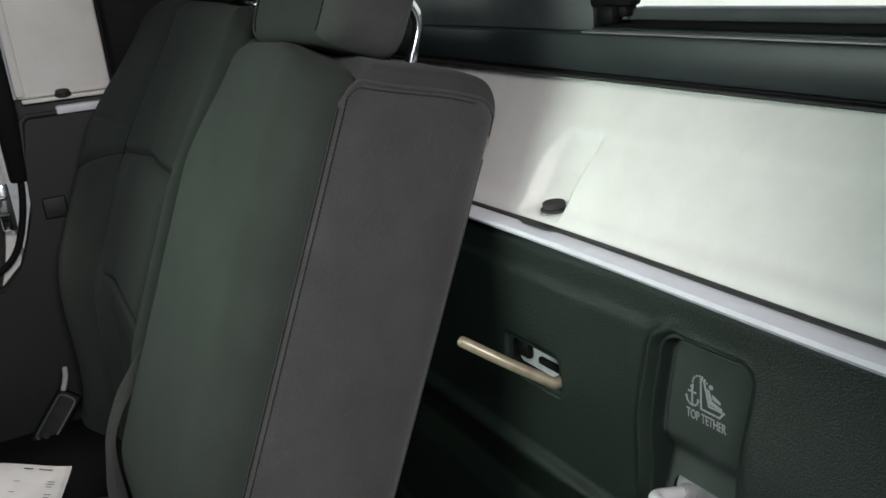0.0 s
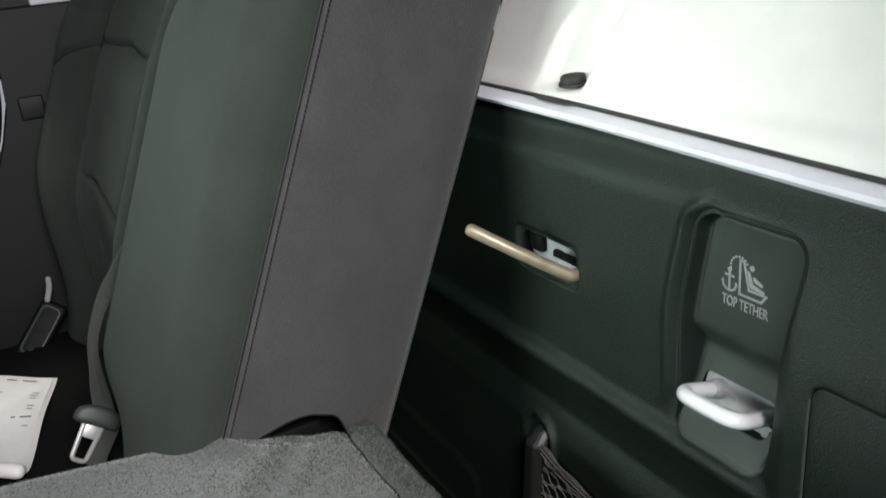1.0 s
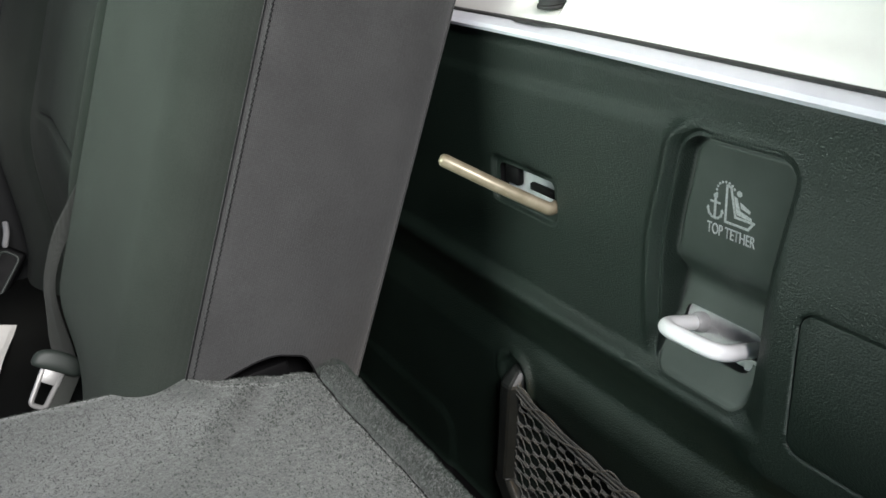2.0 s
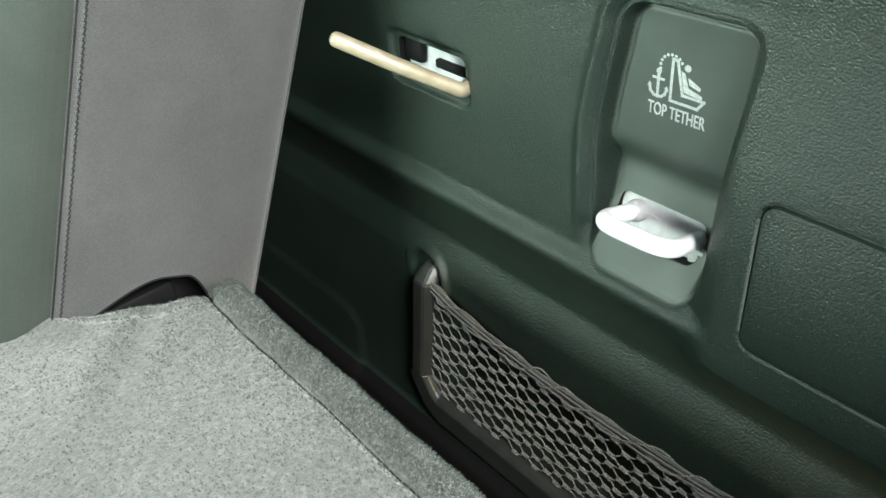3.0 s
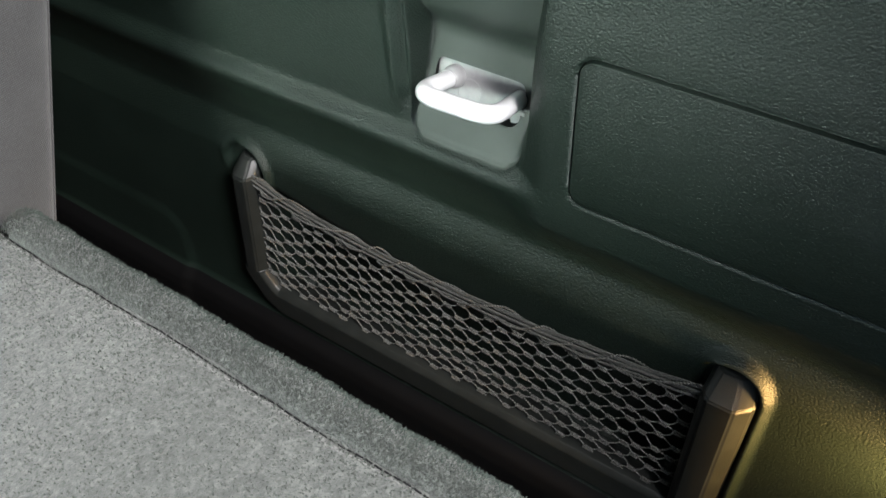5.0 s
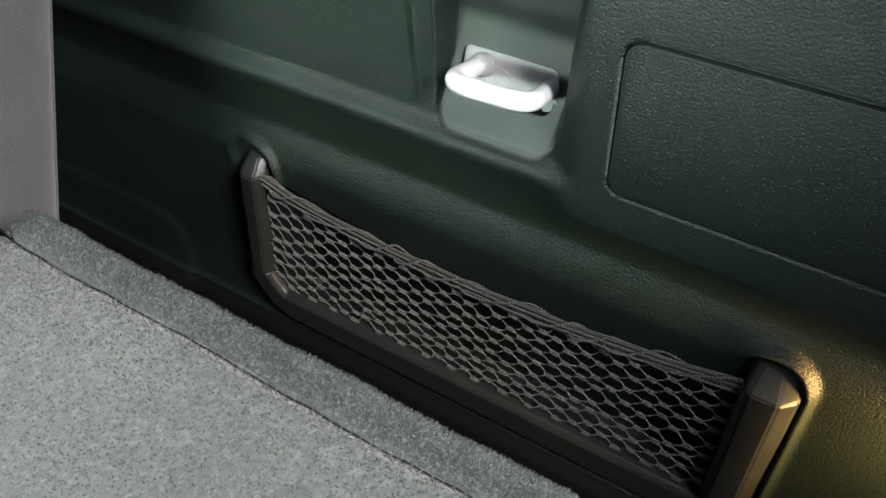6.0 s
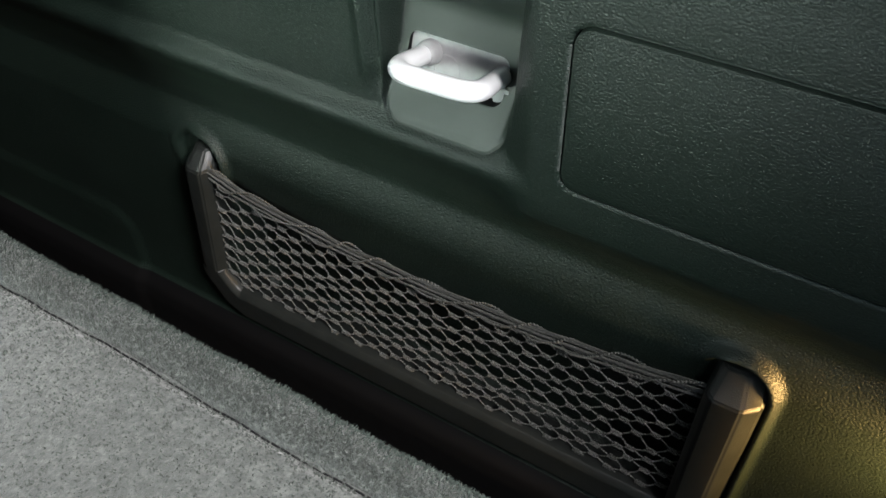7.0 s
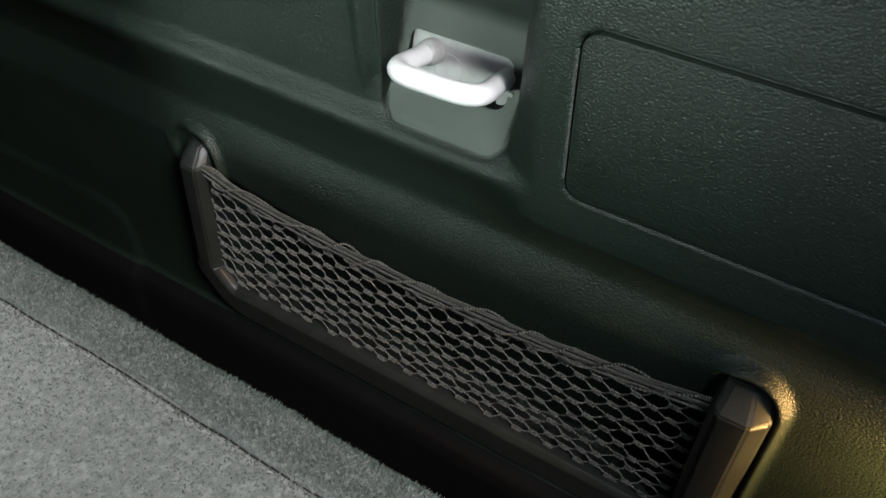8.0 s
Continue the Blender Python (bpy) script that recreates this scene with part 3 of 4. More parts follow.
xs = steps(-0.86, -0.10, 0.015) + steps(-0.10, 0.14, 0.002) + steps(0.14, 0.62, 0.008) + [0.62]
zs = steps(0.738, 0.915, 0.002) + [0.915]
body = put("wall_body_panel", sheet("wall_body_panel", xs, zs, body_y, WHITE))
tagged(body, "white painted sheet metal above the trim with a pressed dent", "body panel", kind="structure")
bm = bmesh.new()
xx = list(np.linspace(-0.86, 0.62, 120))
prof = [(0.016, 0.741), (0.002, 0.7415), (-0.003, 0.7430), (-0.0048, 0.7460), (-0.003, 0.7490), (0.002, 0.7505), (0.012, 0.7508), (0.016, 0.7500)]
rows_ = []
for x in xx:
    dz = -0.007 * ss(0.0, 0.45, x)
    dn = 0.0025 * (ss(0.004, 0.014, x) - ss(0.044, 0.056, x))
    rows_.append([bm.verts.new((x, y + dn * (k > 4), z + dz - (dn * 0.6 if k > 4 else 0))) for k, (y, z) in enumerate(prof)])
for a, b in zip(rows_, rows_[1:]):
    for k in range(len(prof) - 1):
        bm.faces.new((a[k], b[k], b[k + 1], a[k + 1]))
part("flange", bm, LIPWHITE, body, "bright white rolled flange")
bm = bmesh.new()
rows_ = []
for x in xx:
    dz = -0.007 * ss(0.0, 0.45, x)
    dn = 0.004 * (ss(0.000, 0.012, x) - ss(0.046, 0.058, x))
    rows_.append([bm.verts.new((x, y, z + dz)) for y, z in ((0.0155 - dn, 0.7500), (0.0165 - dn, 0.7518), (0.019, 0.7520), (0.0225, 0.7515), (0.026, 0.744))])
for a, b in zip(rows_, rows_[1:]):
    for k in range(4):
        bm.faces.new((a[k], b[k], b[k + 1], a[k + 1]))
part("sealing_bead", bm, RUBBER, body, "thin black sealing bead")


def plug(m, label):
    t = thing("rubber_plug", label, "plug", "body plugs", at=tuple(m.translation))
    part("flange", lathe([(0.0005, 0), (0.0125, 0), (0.0132, 0.0012), (0.0128, 0.003), (0.0105, 0.0036)], m, 26), RUBBER, t)
    part("cap", lathe([(0.0112, 0.0034), (0.0112, 0.0072), (0.0104, 0.0085), (0.0080, 0.0090), (0.0074, 0.0080), (0.001, 0.0078)], m, 26), RUBBER, t)
    return t


plug(pose(0.026, 0.0385, 0.7600, 4, 0, 0), "black rubber plug in the white pressed panel")

# ---------------------------------------------------------------- rear window
window = thing("window_1", "rear sliding window in a dark frame with a view outdoors", "window", kind="structure", at=(0, 0.1, 0.9))


def strip(y0, y1, z0, z1, x0=-0.86, x1=0.62, bevel=0.002):
    """A long bar of the window frame, which drops a little towards the near side."""
    bm = box(x0, x1, y0, y1, z0, z1, bevel)
    for w in bm.verts:
        w.co.z -= 0.030 * w.co.x
    return bm


part("lower_seal", strip(0.081, 0.12, 0.8790, 0.8825, bevel=0.0015), RUBBER, window)
part("seal_lip", strip(0.0835, 0.12, 0.8825, 0.8855, bevel=0.001), BLACK, window)
part("lower_rail", strip(0.083, 0.125, 0.8855, 0.9210, bevel=0.003), RAIL, window, "dark blue-grey lower rail")
part("rail_edge", strip(0.0845, 0.100, 0.9211, 0.9228, x0=0.02, bevel=0.0008), SATIN, window)
part("rail_edge", strip(0.0965, 0.105, 0.9215, 0.9250, x0=0.02, bevel=0.0008), RAIL, window)
part("slide_channel", strip(0.110, 0.14, 0.9210, 0.9315, x0=0.02), BLACK, window)
part("slider_frame", strip(0.104, 0.13, 0.9315, 0.9420, x0=0.060, bevel=0.003), PALERAIL, window)
part("fixed_frame", strip(0.098, 0.13, 0.9212, 0.9620, x1=0.022, bevel=0.003), PALERAIL, window)
bm = box(0.024, 0.080, 0.092, 0.106, 0.9420, 0.9560, 0.004)
box(0.036, 0.060, 0.088, 0.104, 0.9270, 0.9450, 0.006, bm=bm)
box(0.052, 0.070, 0.096, 0.110, 0.9330, 0.9450, 0.004, bm=bm)
part("latch", bm, BLACK, window, "small black window latch")
part("top_rail", strip(0.083, 0.13, 1.22, 1.26), RAIL, window)
part("pane", box(0.05, 0.62, 0.115, 0.119, 0.93, 1.225), GLASS, window).visible_shadow = False
part("pane", box(-0.86, 0.02, 0.121, 0.125, 0.94, 1.225), GLASS, window).visible_shadow = False

# ---------------------------------------------------------------- seat backs
LEAN = radians(23.1)
UP, FWD = Vector((0, math.sin(LEAN), math.cos(LEAN))), Vector((0, -math.cos(LEAN), math.sin(LEAN)))
BASE = Vector((0, -0.134, 0.892))


def seat_point(x, n, s):
    return BASE + Vector((x, 0, 0)) + UP * s + FWD * n


def cushion(x0, x1, s0, top, front, back, r, ns=60, nx=26, r_top=0.03, bottom=None, rw=0.024, tilt=0.0, round_x1=0.0):
    """A stuffed back: rounded outline in (x, n), lofted along s, with a rounded top. x0 < x1; front(x, s) and back give the faces."""
    ring_u = []
    seg = 6
    for k in range(nx + 1):
        ring_u.append(("f", x1 + (x0 - x1) * k / nx))
    for k in range(1, seg + 1):
        ring_u.append(("l", k / seg))
    for k in range(1, 9):
        ring_u.append(("b", x0 + (x1 - x0) * k / 8))
    for k in range(1, seg):
        ring_u.append(("r", k / seg))
    bm = bmesh.new()
    rings = []
    ts = [k / ns for k in range(ns + 1)] + [1 + k / 8 for k in range(1, 9)]
    for t in ts:
        ring = []
        cap = max(0.0, t - 1)
        ang = cap * math.pi / 2
        for kind, q in ring_u:
            x = q if kind in "fb" else (x0 if kind == "l" else x1)
            st = float(top(x)) - r_top
            sb = float(s0(x)) if callable(s0) else s0
            s = sb + (st - sb) * min(t, 1) + r_top * math.sin(ang)
            inset = r_top * (1 - math.cos(ang))
            ed = min(x - x0, x1 - x)
            qe = max(rw - ed, 0) / rw
            rr = r
            drop = r * (0.62 * qe ** 2 + 0.38 * (1 - math.sqrt(max(1 - qe * qe, 0))))
            if round_x1 and x1 - x < x - x0:
                rr = round_x1
                qe = max(rr - ed, 0) / rr
                drop = rr * (1 - math.sqrt(max(1 - qe * qe, 0)))
            fr = float(front(x, s)) - drop
            if kind == "f":
                n = fr - inset
            elif kind == "b":
                n = back + inset + (0.012 - math.sqrt(max(0.012 ** 2 - max(0.012 - ed, 0) ** 2, 0)))
            else:
                fe = float(front(x, s)) - rr - inset
                be = back + 0.012 + inset
                n = fe + (be - fe) * q if kind == "l" else be + (fe - be) * q
            xi = x
            if t > 0.8:
                xi = x0 + 0.8 * inset + (x - x0) * (1 - 1.6 * inset / (x1 - x0))
            s += tilt * max(0.0, -n) * float(ss(0.8, 1.0, t))
            if bottom is not None and t < 0.5:
                s += bottom(xi, n) * (1 - t / 0.5)
            ring.append(bm.verts.new(seat_point(xi, n, s)))
        rings.append(ring)
    m = len(rings[0])
    for a, b in zip(rings, rings[1:]):
        for k in range(m):
            bm.faces.new((a[k], a[(k + 1) % m], b[(k + 1) % m], b[k]))
    bm.faces.new(rings[-1])
    return bm


SX = -0.050
TOPS = lambda x: np.interp(x, [-0.82, -0.75, -0.60, -0.36, -0.335, -0.30, -0.12, -0.05], [0.085, 0.105, 0.105, 0.088, 0.070, 0.041, 0.036, 0.022])


def centre_front(x, s):
    crown = 0.0225 + 0.028 * (1 - ((x + 0.265) / 0.215) ** 2) * (0.5 + 0.5 * ss(0.06, -0.12, s))
    low = -0.05 * ss(-0.50, -0.62, s) - 0.034 * ss(-0.425, -0.53, s) * ss(-0.10, -0.24, x)
    return crown + low + 0.014 * ss(-0.14, -0.27, x) * ss(0.03, -0.12, s) + 0.018 * ss(-0.30, -0.14, x)


BOLSTER, WING = -0.372, -0.672


def centre_seam(x):
    return -0.141 + 0.007 * math.exp(-((x + 0.60) / 0.045) ** 2)


def wing_seam(x):
    return -0.142 - 0.42 * (WING - x)


def low_seam(x):
    return -0.334 - 0.06 * (x + 0.45)


def far_front(x, s):
    v = 0.052 - 0.016 * ss(BOLSTER + 0.007, BOLSTER - 0.013, x) + 0.063 * ss(-0.59, -0.77, x)
    v = v * (0.48 + 0.52 * ss(0.10, -0.16, s)) - 0.088 * ss(-0.33, -0.62, s)
    v -= 0.010 * np.exp(-((x - BOLSTER) / 0.0055) ** 2) + 0.0065 * np.exp(-((x - WING) / 0.0055) ** 2)
    v += 0.006 * np.exp(-((x - BOLSTER - 0.020) / 0.014) ** 2)
    if WING < x < BOLSTER:
        arc = centre_seam(x)
        v -= 0.0090 * math.exp(-((s - arc) / 0.0050) ** 2)
        v -= 0.0065 * math.exp(-((s - low_seam(x)) / 0.0050) ** 2) * float(ss(-0.66, -0.60, x))
        v += 0.013 * float(ss(arc + 0.004, arc - 0.05, s)) * float(ss(-0.385, -0.43, x)) * float(ss(WING, -0.63, x)) * float(ss(-0.42, -0.30, s))
    elif x < WING:
        v -= (0.0070 * math.exp(-((s - wing_seam(x)) / 0.0055) ** 2) + 0.0040 * math.exp(-((s + 0.103) / 0.0045) ** 2)) * float(ss(-0.815, -0.75, x))
    return v


seat = thing("upright_rear_seat", "upright split rear seat back in grey fabric, front toned darker for weaker light", "seat", at=(-0.43, -0.25, 0.35))
bm = cushion(-0.318, SX - 0.0002, -0.60, TOPS, centre_front, -0.164, 0.022, nx=110, r_top=0.026, rw=0.062, round_x1=0.040, tilt=0.09, bottom=lambda x, n: 0.225 * float(ss(-0.11, -0.065, x)) * float(ss(0.0, -0.022, n)))
centre = part("centre_back", bm, FRONT, seat, "fabric front, toned dark green for its weaker light")
bm = cushion(-0.82, -0.324, -0.62, TOPS, far_front, -0.164, 0.024, ns=170, nx=96, r_top=0.03)
part("outer_back", bm, FRONT, seat, "fabric back with raised bolsters, in the dimmed tone")

# sewn seams on the far back


def on_far(x, s_):
    return seat_point(x, float(far_front(x, s_)) + 0.0006, s_)


for line in ([(BOLSTER, t) for t in np.linspace(0.05, -0.50, 70)], [(WING, t) for t in np.linspace(0.06, -0.30, 50)],
             [(t, centre_seam(t)) for t in np.linspace(WING + 0.003, BOLSTER - 0.003, 40)], [(t, wing_seam(t)) for t in np.linspace(-0.795, WING - 0.003, 24)],
             [(t, low_seam(t)) for t in np.linspace(-0.63, BOLSTER - 0.003, 36)]):
    part("seam", tube([on_far(x, t) for x, t in line], 0.0011, 6), THREAD, seat)
bm = bmesh.new()
for k in range(64):
    t = 0.04 - k * 0.0068
    tube([on_far(BOLSTER + 0.0085, t), on_far(BOLSTER + 0.0085, t - 0.0044)], 0.0008, 5, bm)
tagged(part("stitching", bm, THREAD, seat), kind="stuff")

# side panel of the upright seat: a padded skin with a rounded outline


def side_point(u, t, lift=0.0):
    n = 0.0002 - 0.1650 * u
    s_hi = 0.004 + 0.012 * float(ss(0.0, 0.10, u)) + 0.018 * float(ss(0.0, 0.9, u)) - 0.026 * (1 - math.sqrt(max(0.0, 1 - max(0.0, (u - 0.8667) / 0.1333) ** 2))) - 0.012 * max(0.0, 1 - u / 0.07) ** 2
    s_lo = -0.402 - 0.046 * (1 - float(ss(-0.08, 0.50, u))) - 0.055 * float(ss(0.60, 0.92, u))
    e = min(u * 0.168, (1 - u) * 0.168, (1 - t) * 0.44, t * 0.40 + 0.003, 0.018)
    puff = 0.0065 * math.sqrt(max(0, 1 - (1 - e / 0.018) ** 2)) + 0.004 * math.sin(math.pi * u) * math.sin(math.pi * t)
    return seat_point(SX + 0.0005 + puff + lift, n, s_lo + (s_hi - s_lo) * t)


bm = bmesh.new()
NU, NV = 40, 90
grid = [[bm.verts.new(side_point(i / NU, j / NV)) for i in range(NU + 1)] for j in range(NV + 1)]
for j in range(NV):
    for i in range(NU):
        bm.faces.new((grid[j][i], grid[j][i + 1], grid[j + 1][i + 1], grid[j + 1][i]))
part("side_panel", bm, SIDE, seat, "warm grey woven fabric side panel")

# the top: a padded strip from the side seam inwards and round over the back
bm = bmesh.new()
rows_ = []
for j in range(60):
    q = j / 59
    if q < 0.62:
        n, drop, back = -0.010 - 0.133 * q / 0.62, 0.0, 0.0
    else:
        a = min((q - 0.62) / 0.24, 1.0) * math.pi / 2
        n, drop = -0.143 - 0.0215 * math.sin(a), 0.026 * (1 - math.cos(a)) + 0.020 * max(0.0, (q - 0.86) / 0.14)
        back = math.sin(a)
    u = min(-n / 0.165, 1.0)
    base = 0.004 + 0.012 * float(ss(0.0, 0.10, u)) + 0.018 * float(ss(0.0, 0.9, u))
    edge = float(ss(0.0, 0.10, q))
    ring = []
    for i in range(34):
        p = i / 33
        x = SX + 0.0045 - 0.001 * back - 0.262 * p ** 1.7
        rise = 0.022 * math.sqrt(max(0.0, 1 - (1 - min(p / 0.34, 1)) ** 2)) + 0.006 * float(ss(0.2, 0.7, p))
        ring.append(bm.verts.new(seat_point(x, n, base + rise * (0.55 + 0.45 * edge) - 0.004 * (1 - edge) - drop)))
    rows_.append(ring)
for a, b in zip(rows_, rows_[1:]):
    for k in range(len(a) - 1):
        bm.faces.new((a[k], a[k + 1], b[k + 1], b[k]))
part("top_panel", bm, TOPFAB, seat, "grey padded top strip")

# sewn seams along the front edge and over the top, with stitches beside them
part("seam_cord", tube([side_point(0.004, t, 0.0004) for t in np.linspace(0.0, 0.985, 70)], 0.0008, 6), THREAD, seat)
part("seam_cord", tube([side_point(u, 0.998, 0.0008) for u in np.linspace(0.03, 0.97, 40)], 0.0022, 8), SIDE, seat)
bm = bmesh.new()
for k in range(108):
    tube([side_point(0.030, k / 109, 0.0003), side_point(0.036, (k + 0.68) / 109, 0.0003)], 0.00058, 5, bm)
for k in range(36):
    tube([side_point(0.04 + k / 45, 0.984, 0.0004), side_point(0.04 + (k + 0.65) / 45, 0.986, 0.0003)], 0.00055, 5, bm)
tagged(part("stitching", bm, THREAD, seat), kind="stuff")
part("piping", tube([side_point(1.0, t) for t in np.linspace(0.0, 0.93, 60)], 0.0014, 6), SIDE, seat)
part("hem", tube([side_point(u, 0.0) for u in np.linspace(0, 1, 40)], 0.0010, 6), THREAD, seat)
bm = box(SX - 0.034, SX - 0.020, -0.285, -0.205, 0.40, 0.468, 0.004)
box(SX - 0.022, SX - 0.012, -0.272, -0.226, 0.42, 0.458, 0.003, bm=bm)
part("hinge_bracket", bm, BLACK, seat, "dark steel hinge bracket")
part("hinge_bolt", lathe([(0.0001, 0.006), (0.006, 0.006), (0.007, 0.004), (0.007, 0.0)], pose(SX - 0.012, -0.250, 0.448, 0, 90, 0), 18), RUBBER, seat)
part("hinge_cover", box(-0.30, SX - 0.045, -0.27, -0.17, 0.30, 0.46, 0.01), BLACK, seat)


def head_restraint(cx, low, width, post_x, label):
    """A boxy pad with rounded corners and sewn end panels, leaning with the seat; low is its lower edge along the back."""
    t = thing("head_restraint", label, "head restraint", "rear head restraints", at=tuple(seat_point(cx, -0.09, low - 0.02)))
    hw, hn, hs = width / 2, 0.0400, 0.088

    def pad_point(q):
        m = max(abs(q.x), abs(q.y), abs(q.z))
        r = q * (m / (abs(q.x) ** 7 + abs(q.y) ** 7 + abs(q.z) ** 7) ** (1 / 7))
        dent = 0.0035 * math.exp(-((abs(q.x) - 0.74) / 0.03) ** 2) if m > abs(q.x) + 1e-6 else 0
        n = -0.022 + r.y * (hn - dent) + 0.010 * (1 - r.x * r.x) * (r.y > 0)
        return seat_point(cx + r.x * hw, n, low + hs + r.z * (hs - dent))

    bm = bmesh.new()
    bmesh.ops.create_cube(bm, size=2.0)
    bmesh.ops.subdivide_edges(bm, edges=bm.edges, cuts=19, use_grid_fill=True)
    for w in bm.verts:
        w.co = pad_point(w.co.copy())
    # end faces get a lighter grey, painting in the near door's light
    ends = {f.index for f in bm.faces if abs(f.calc_center_median().x - cx) > 0.745 * hw}
    pad = part("pad", bm, FRONT, t)
    pad.data.materials.append(TOPFAB)
    for k in ends:
        pad.data.polygons[k].material_index = 1
    for sx in (-0.74, 0.74):
        loop = [Vector((sx, y, z)) for y, z in [(1, k) for k in np.linspace(-1, 1, 16)] + [(k, 1) for k in np.linspace(0.9, -0.9, 10)] + [(-1, k) for k in np.linspace(1, -1, 16)] + [(k, -1) for k in np.linspace(-0.9, 0.9, 10)]]
        part("seam", tube([pad_point(q) for q in loop], 0.0011, 6, closed=True), THREAD, t)
        bm = bmesh.new()
        for k in range(30):
            a, b = -0.95 + k * 0.063, -0.95 + k * 0.063 + 0.040
            tube([pad_point(Vector((sx + 0.05, 1.0, a))) + FWD * 0.0004, pad_point(Vector((sx + 0.05, 1.0, b))) + FWD * 0.0004], 0.0008, 5, bm)
        tagged(part("stitching", bm, THREAD, t), kind="stuff")
    for x in post_x:
        pts = rounded_path([seat_point(x, -0.050, low + 0.075), seat_point(x, -0.088, low + 0.060), seat_point(x, -0.090, low - 0.060)], 0.022, 8)
        part("post", tube(pts, 0.0058, 16), CHROME, t)
        bm = lathe([(0.0095, -0.004), (0.0105, 0.0), (0.0100, 0.0018), (0.0062, 0.0028)], Matrix.Identity(4), 28)
        for w in bm.verts:
            w.co = seat_point(x + w.co.x, -0.090 + w.co.y * 2.7, low + 0.007 + w.co.z + 0.05 * w.co.y)
        part("guide", bm, CHROME, t)
    return t


head_restraint(-0.190, 0.040, 0.262, (-0.106, -0.270), "warm grey fabric head restraint on chrome posts above the split seat")
head_restraint(-0.590, 0.122, 0.250, (-0.500, -0.680), "fabric head restraint at the far side, in the dimmed tone")

# ---------------------------------------------------------------- folded seat with carpet on its back
folded = thing("folded_seat_back", "near seat back folded flat, covered with mottled grey carpet", "seat", at=(0.25, -0.45, 0.35))
FAR = lambda y: np.interp(y, [-0.95, -0.48, -0.335, -0.305, -0.285, -0.25, -0.205, -0.17], [-0.175, -0.118, -0.088, -0.078, -0.051, -0.028, -0.011, 0.004])


def carpet_z(x, y):
    d1 = x - FAR(y)
    z = 0.4935 + 0.003 * np.sin(7 * x + 3) * np.cos(9 * y) + 0.0016 * np.sin(31 * x + 17 * y)
    z = z - 0.0034 * np.exp(-((x * 0.75 + y + 0.245) / 0.012) ** 2) * ss(0.07, 0.0, np.abs(x - 0.02))
    z = z + 0.0024 * np.exp(-((x * 0.75 + y + 0.275) / 0.016) ** 2) * ss(0.08, 0.0, np.abs(x - 0.02))
    z = z + 0.0022 * np.sin(96 * y + 1.2 * np.sin(40 * y)) * np.exp(-((d1 - 0.006) / 0.010) ** 2) * ss(-0.36, -0.30, y)
    z = z + 0.011 * np.exp(-((y + 0.303) / 0.020) ** 2) * ss(0.06, 0.005, d1)
    r = 0.016
    z = z - (r - np.sqrt(np.maximum(r * r - np.maximum(r - d1, 0) ** 2, 0)))
    z = z - 0.0030 * np.exp(-((d1 - 0.017) / 0.0028) ** 2) * ss(-0.33, -0.29, y)
    d2 = -0.2065 - y + 0.0007 * np.sin(83 * x) + 0.0005 * np.sin(211 * x)
    z = z - 0.0030 * np.exp(-(d2 / 0.0020) ** 2)
    return z


def grid_mesh(name, us, vs, f, mat):
    P = [f(u, w) for w in vs for u in us]
    nx = len(us)
    F = [(j * nx + i, j * nx + i + 1, (j + 1) * nx + i + 1, (j + 1) * nx + i) for j in range(len(vs) - 1) for i in range(nx - 1)]
    return mesh_of(name, P, F, mat)


us = [0, 0.004, 0.008, 0.013, 0.018, 0.024, 0.03, 0.036, 0.042, 0.05] + list(np.linspace(0.06, 1, 110))
vs = list(np.linspace(-0.95, -0.235, 70)) + list(np.linspace(-0.232, -0.205, 16))


def carpet_point(u, w):
    x0 = float(FAR(w))
    x = x0 + (0.62 - x0) * u
    return (x, w, float(carpet_z(x, w)))


put("carpet", grid_mesh("carpet", us, vs, carpet_point, CARPET), folded)
# the sewn rear strip
bm = bmesh.new()
rows_ = []
for x in np.linspace(0.0, 0.62, 150):
    lift = 0.002 * math.exp(-((x - 0.0) / 0.05) ** 2)
    endr = float(ss(0.0, 0.014, x))
    ring = []
    for k in range(15):
        a = math.pi * k / 14
        yy = -0.1925 - 0.0135 * math.cos(a) * (0.55 + 0.45 * endr)
        low = 0.4900 if k < 7 else 0.4835
        zz = low + (0.4978 - low) * math.sin(a) * (0.35 + 0.65 * endr) + lift + 0.0009 * math.sin(57 * x) + 0.0006 * math.sin(171 * x + 1)
        ring.append((x, yy, zz))
    ring += [(x, -0.1785, 0.46), (x, -0.180, 0.38)]
    rows_.append([bm.verts.new(p) for p in ring])
for a, b in zip(rows_, rows_[1:]):
    for k in range(len(a) - 1):
        bm.faces.new((a[k], b[k], b[k + 1], a[k + 1]))
bm.faces.new(rows_[0])
part("edge_strip", bm, CARPETEDGE, folded, "sewn edge strip of the same carpet, toned green-grey for its shading")
bm = bmesh.new()
for k in range(100):
    x = 0.008 + k * 0.006
    z = float(carpet_z(x, -0.2075)) + 0.0006
    tube([(x, -0.2065, z), (x + 0.004, -0.2065, float(carpet_z(x + 0.004, -0.2075)) + 0.0003)], 0.00050, 5, bm)
tagged(part("stitching", bm, THREAD, folded), kind="stuff")
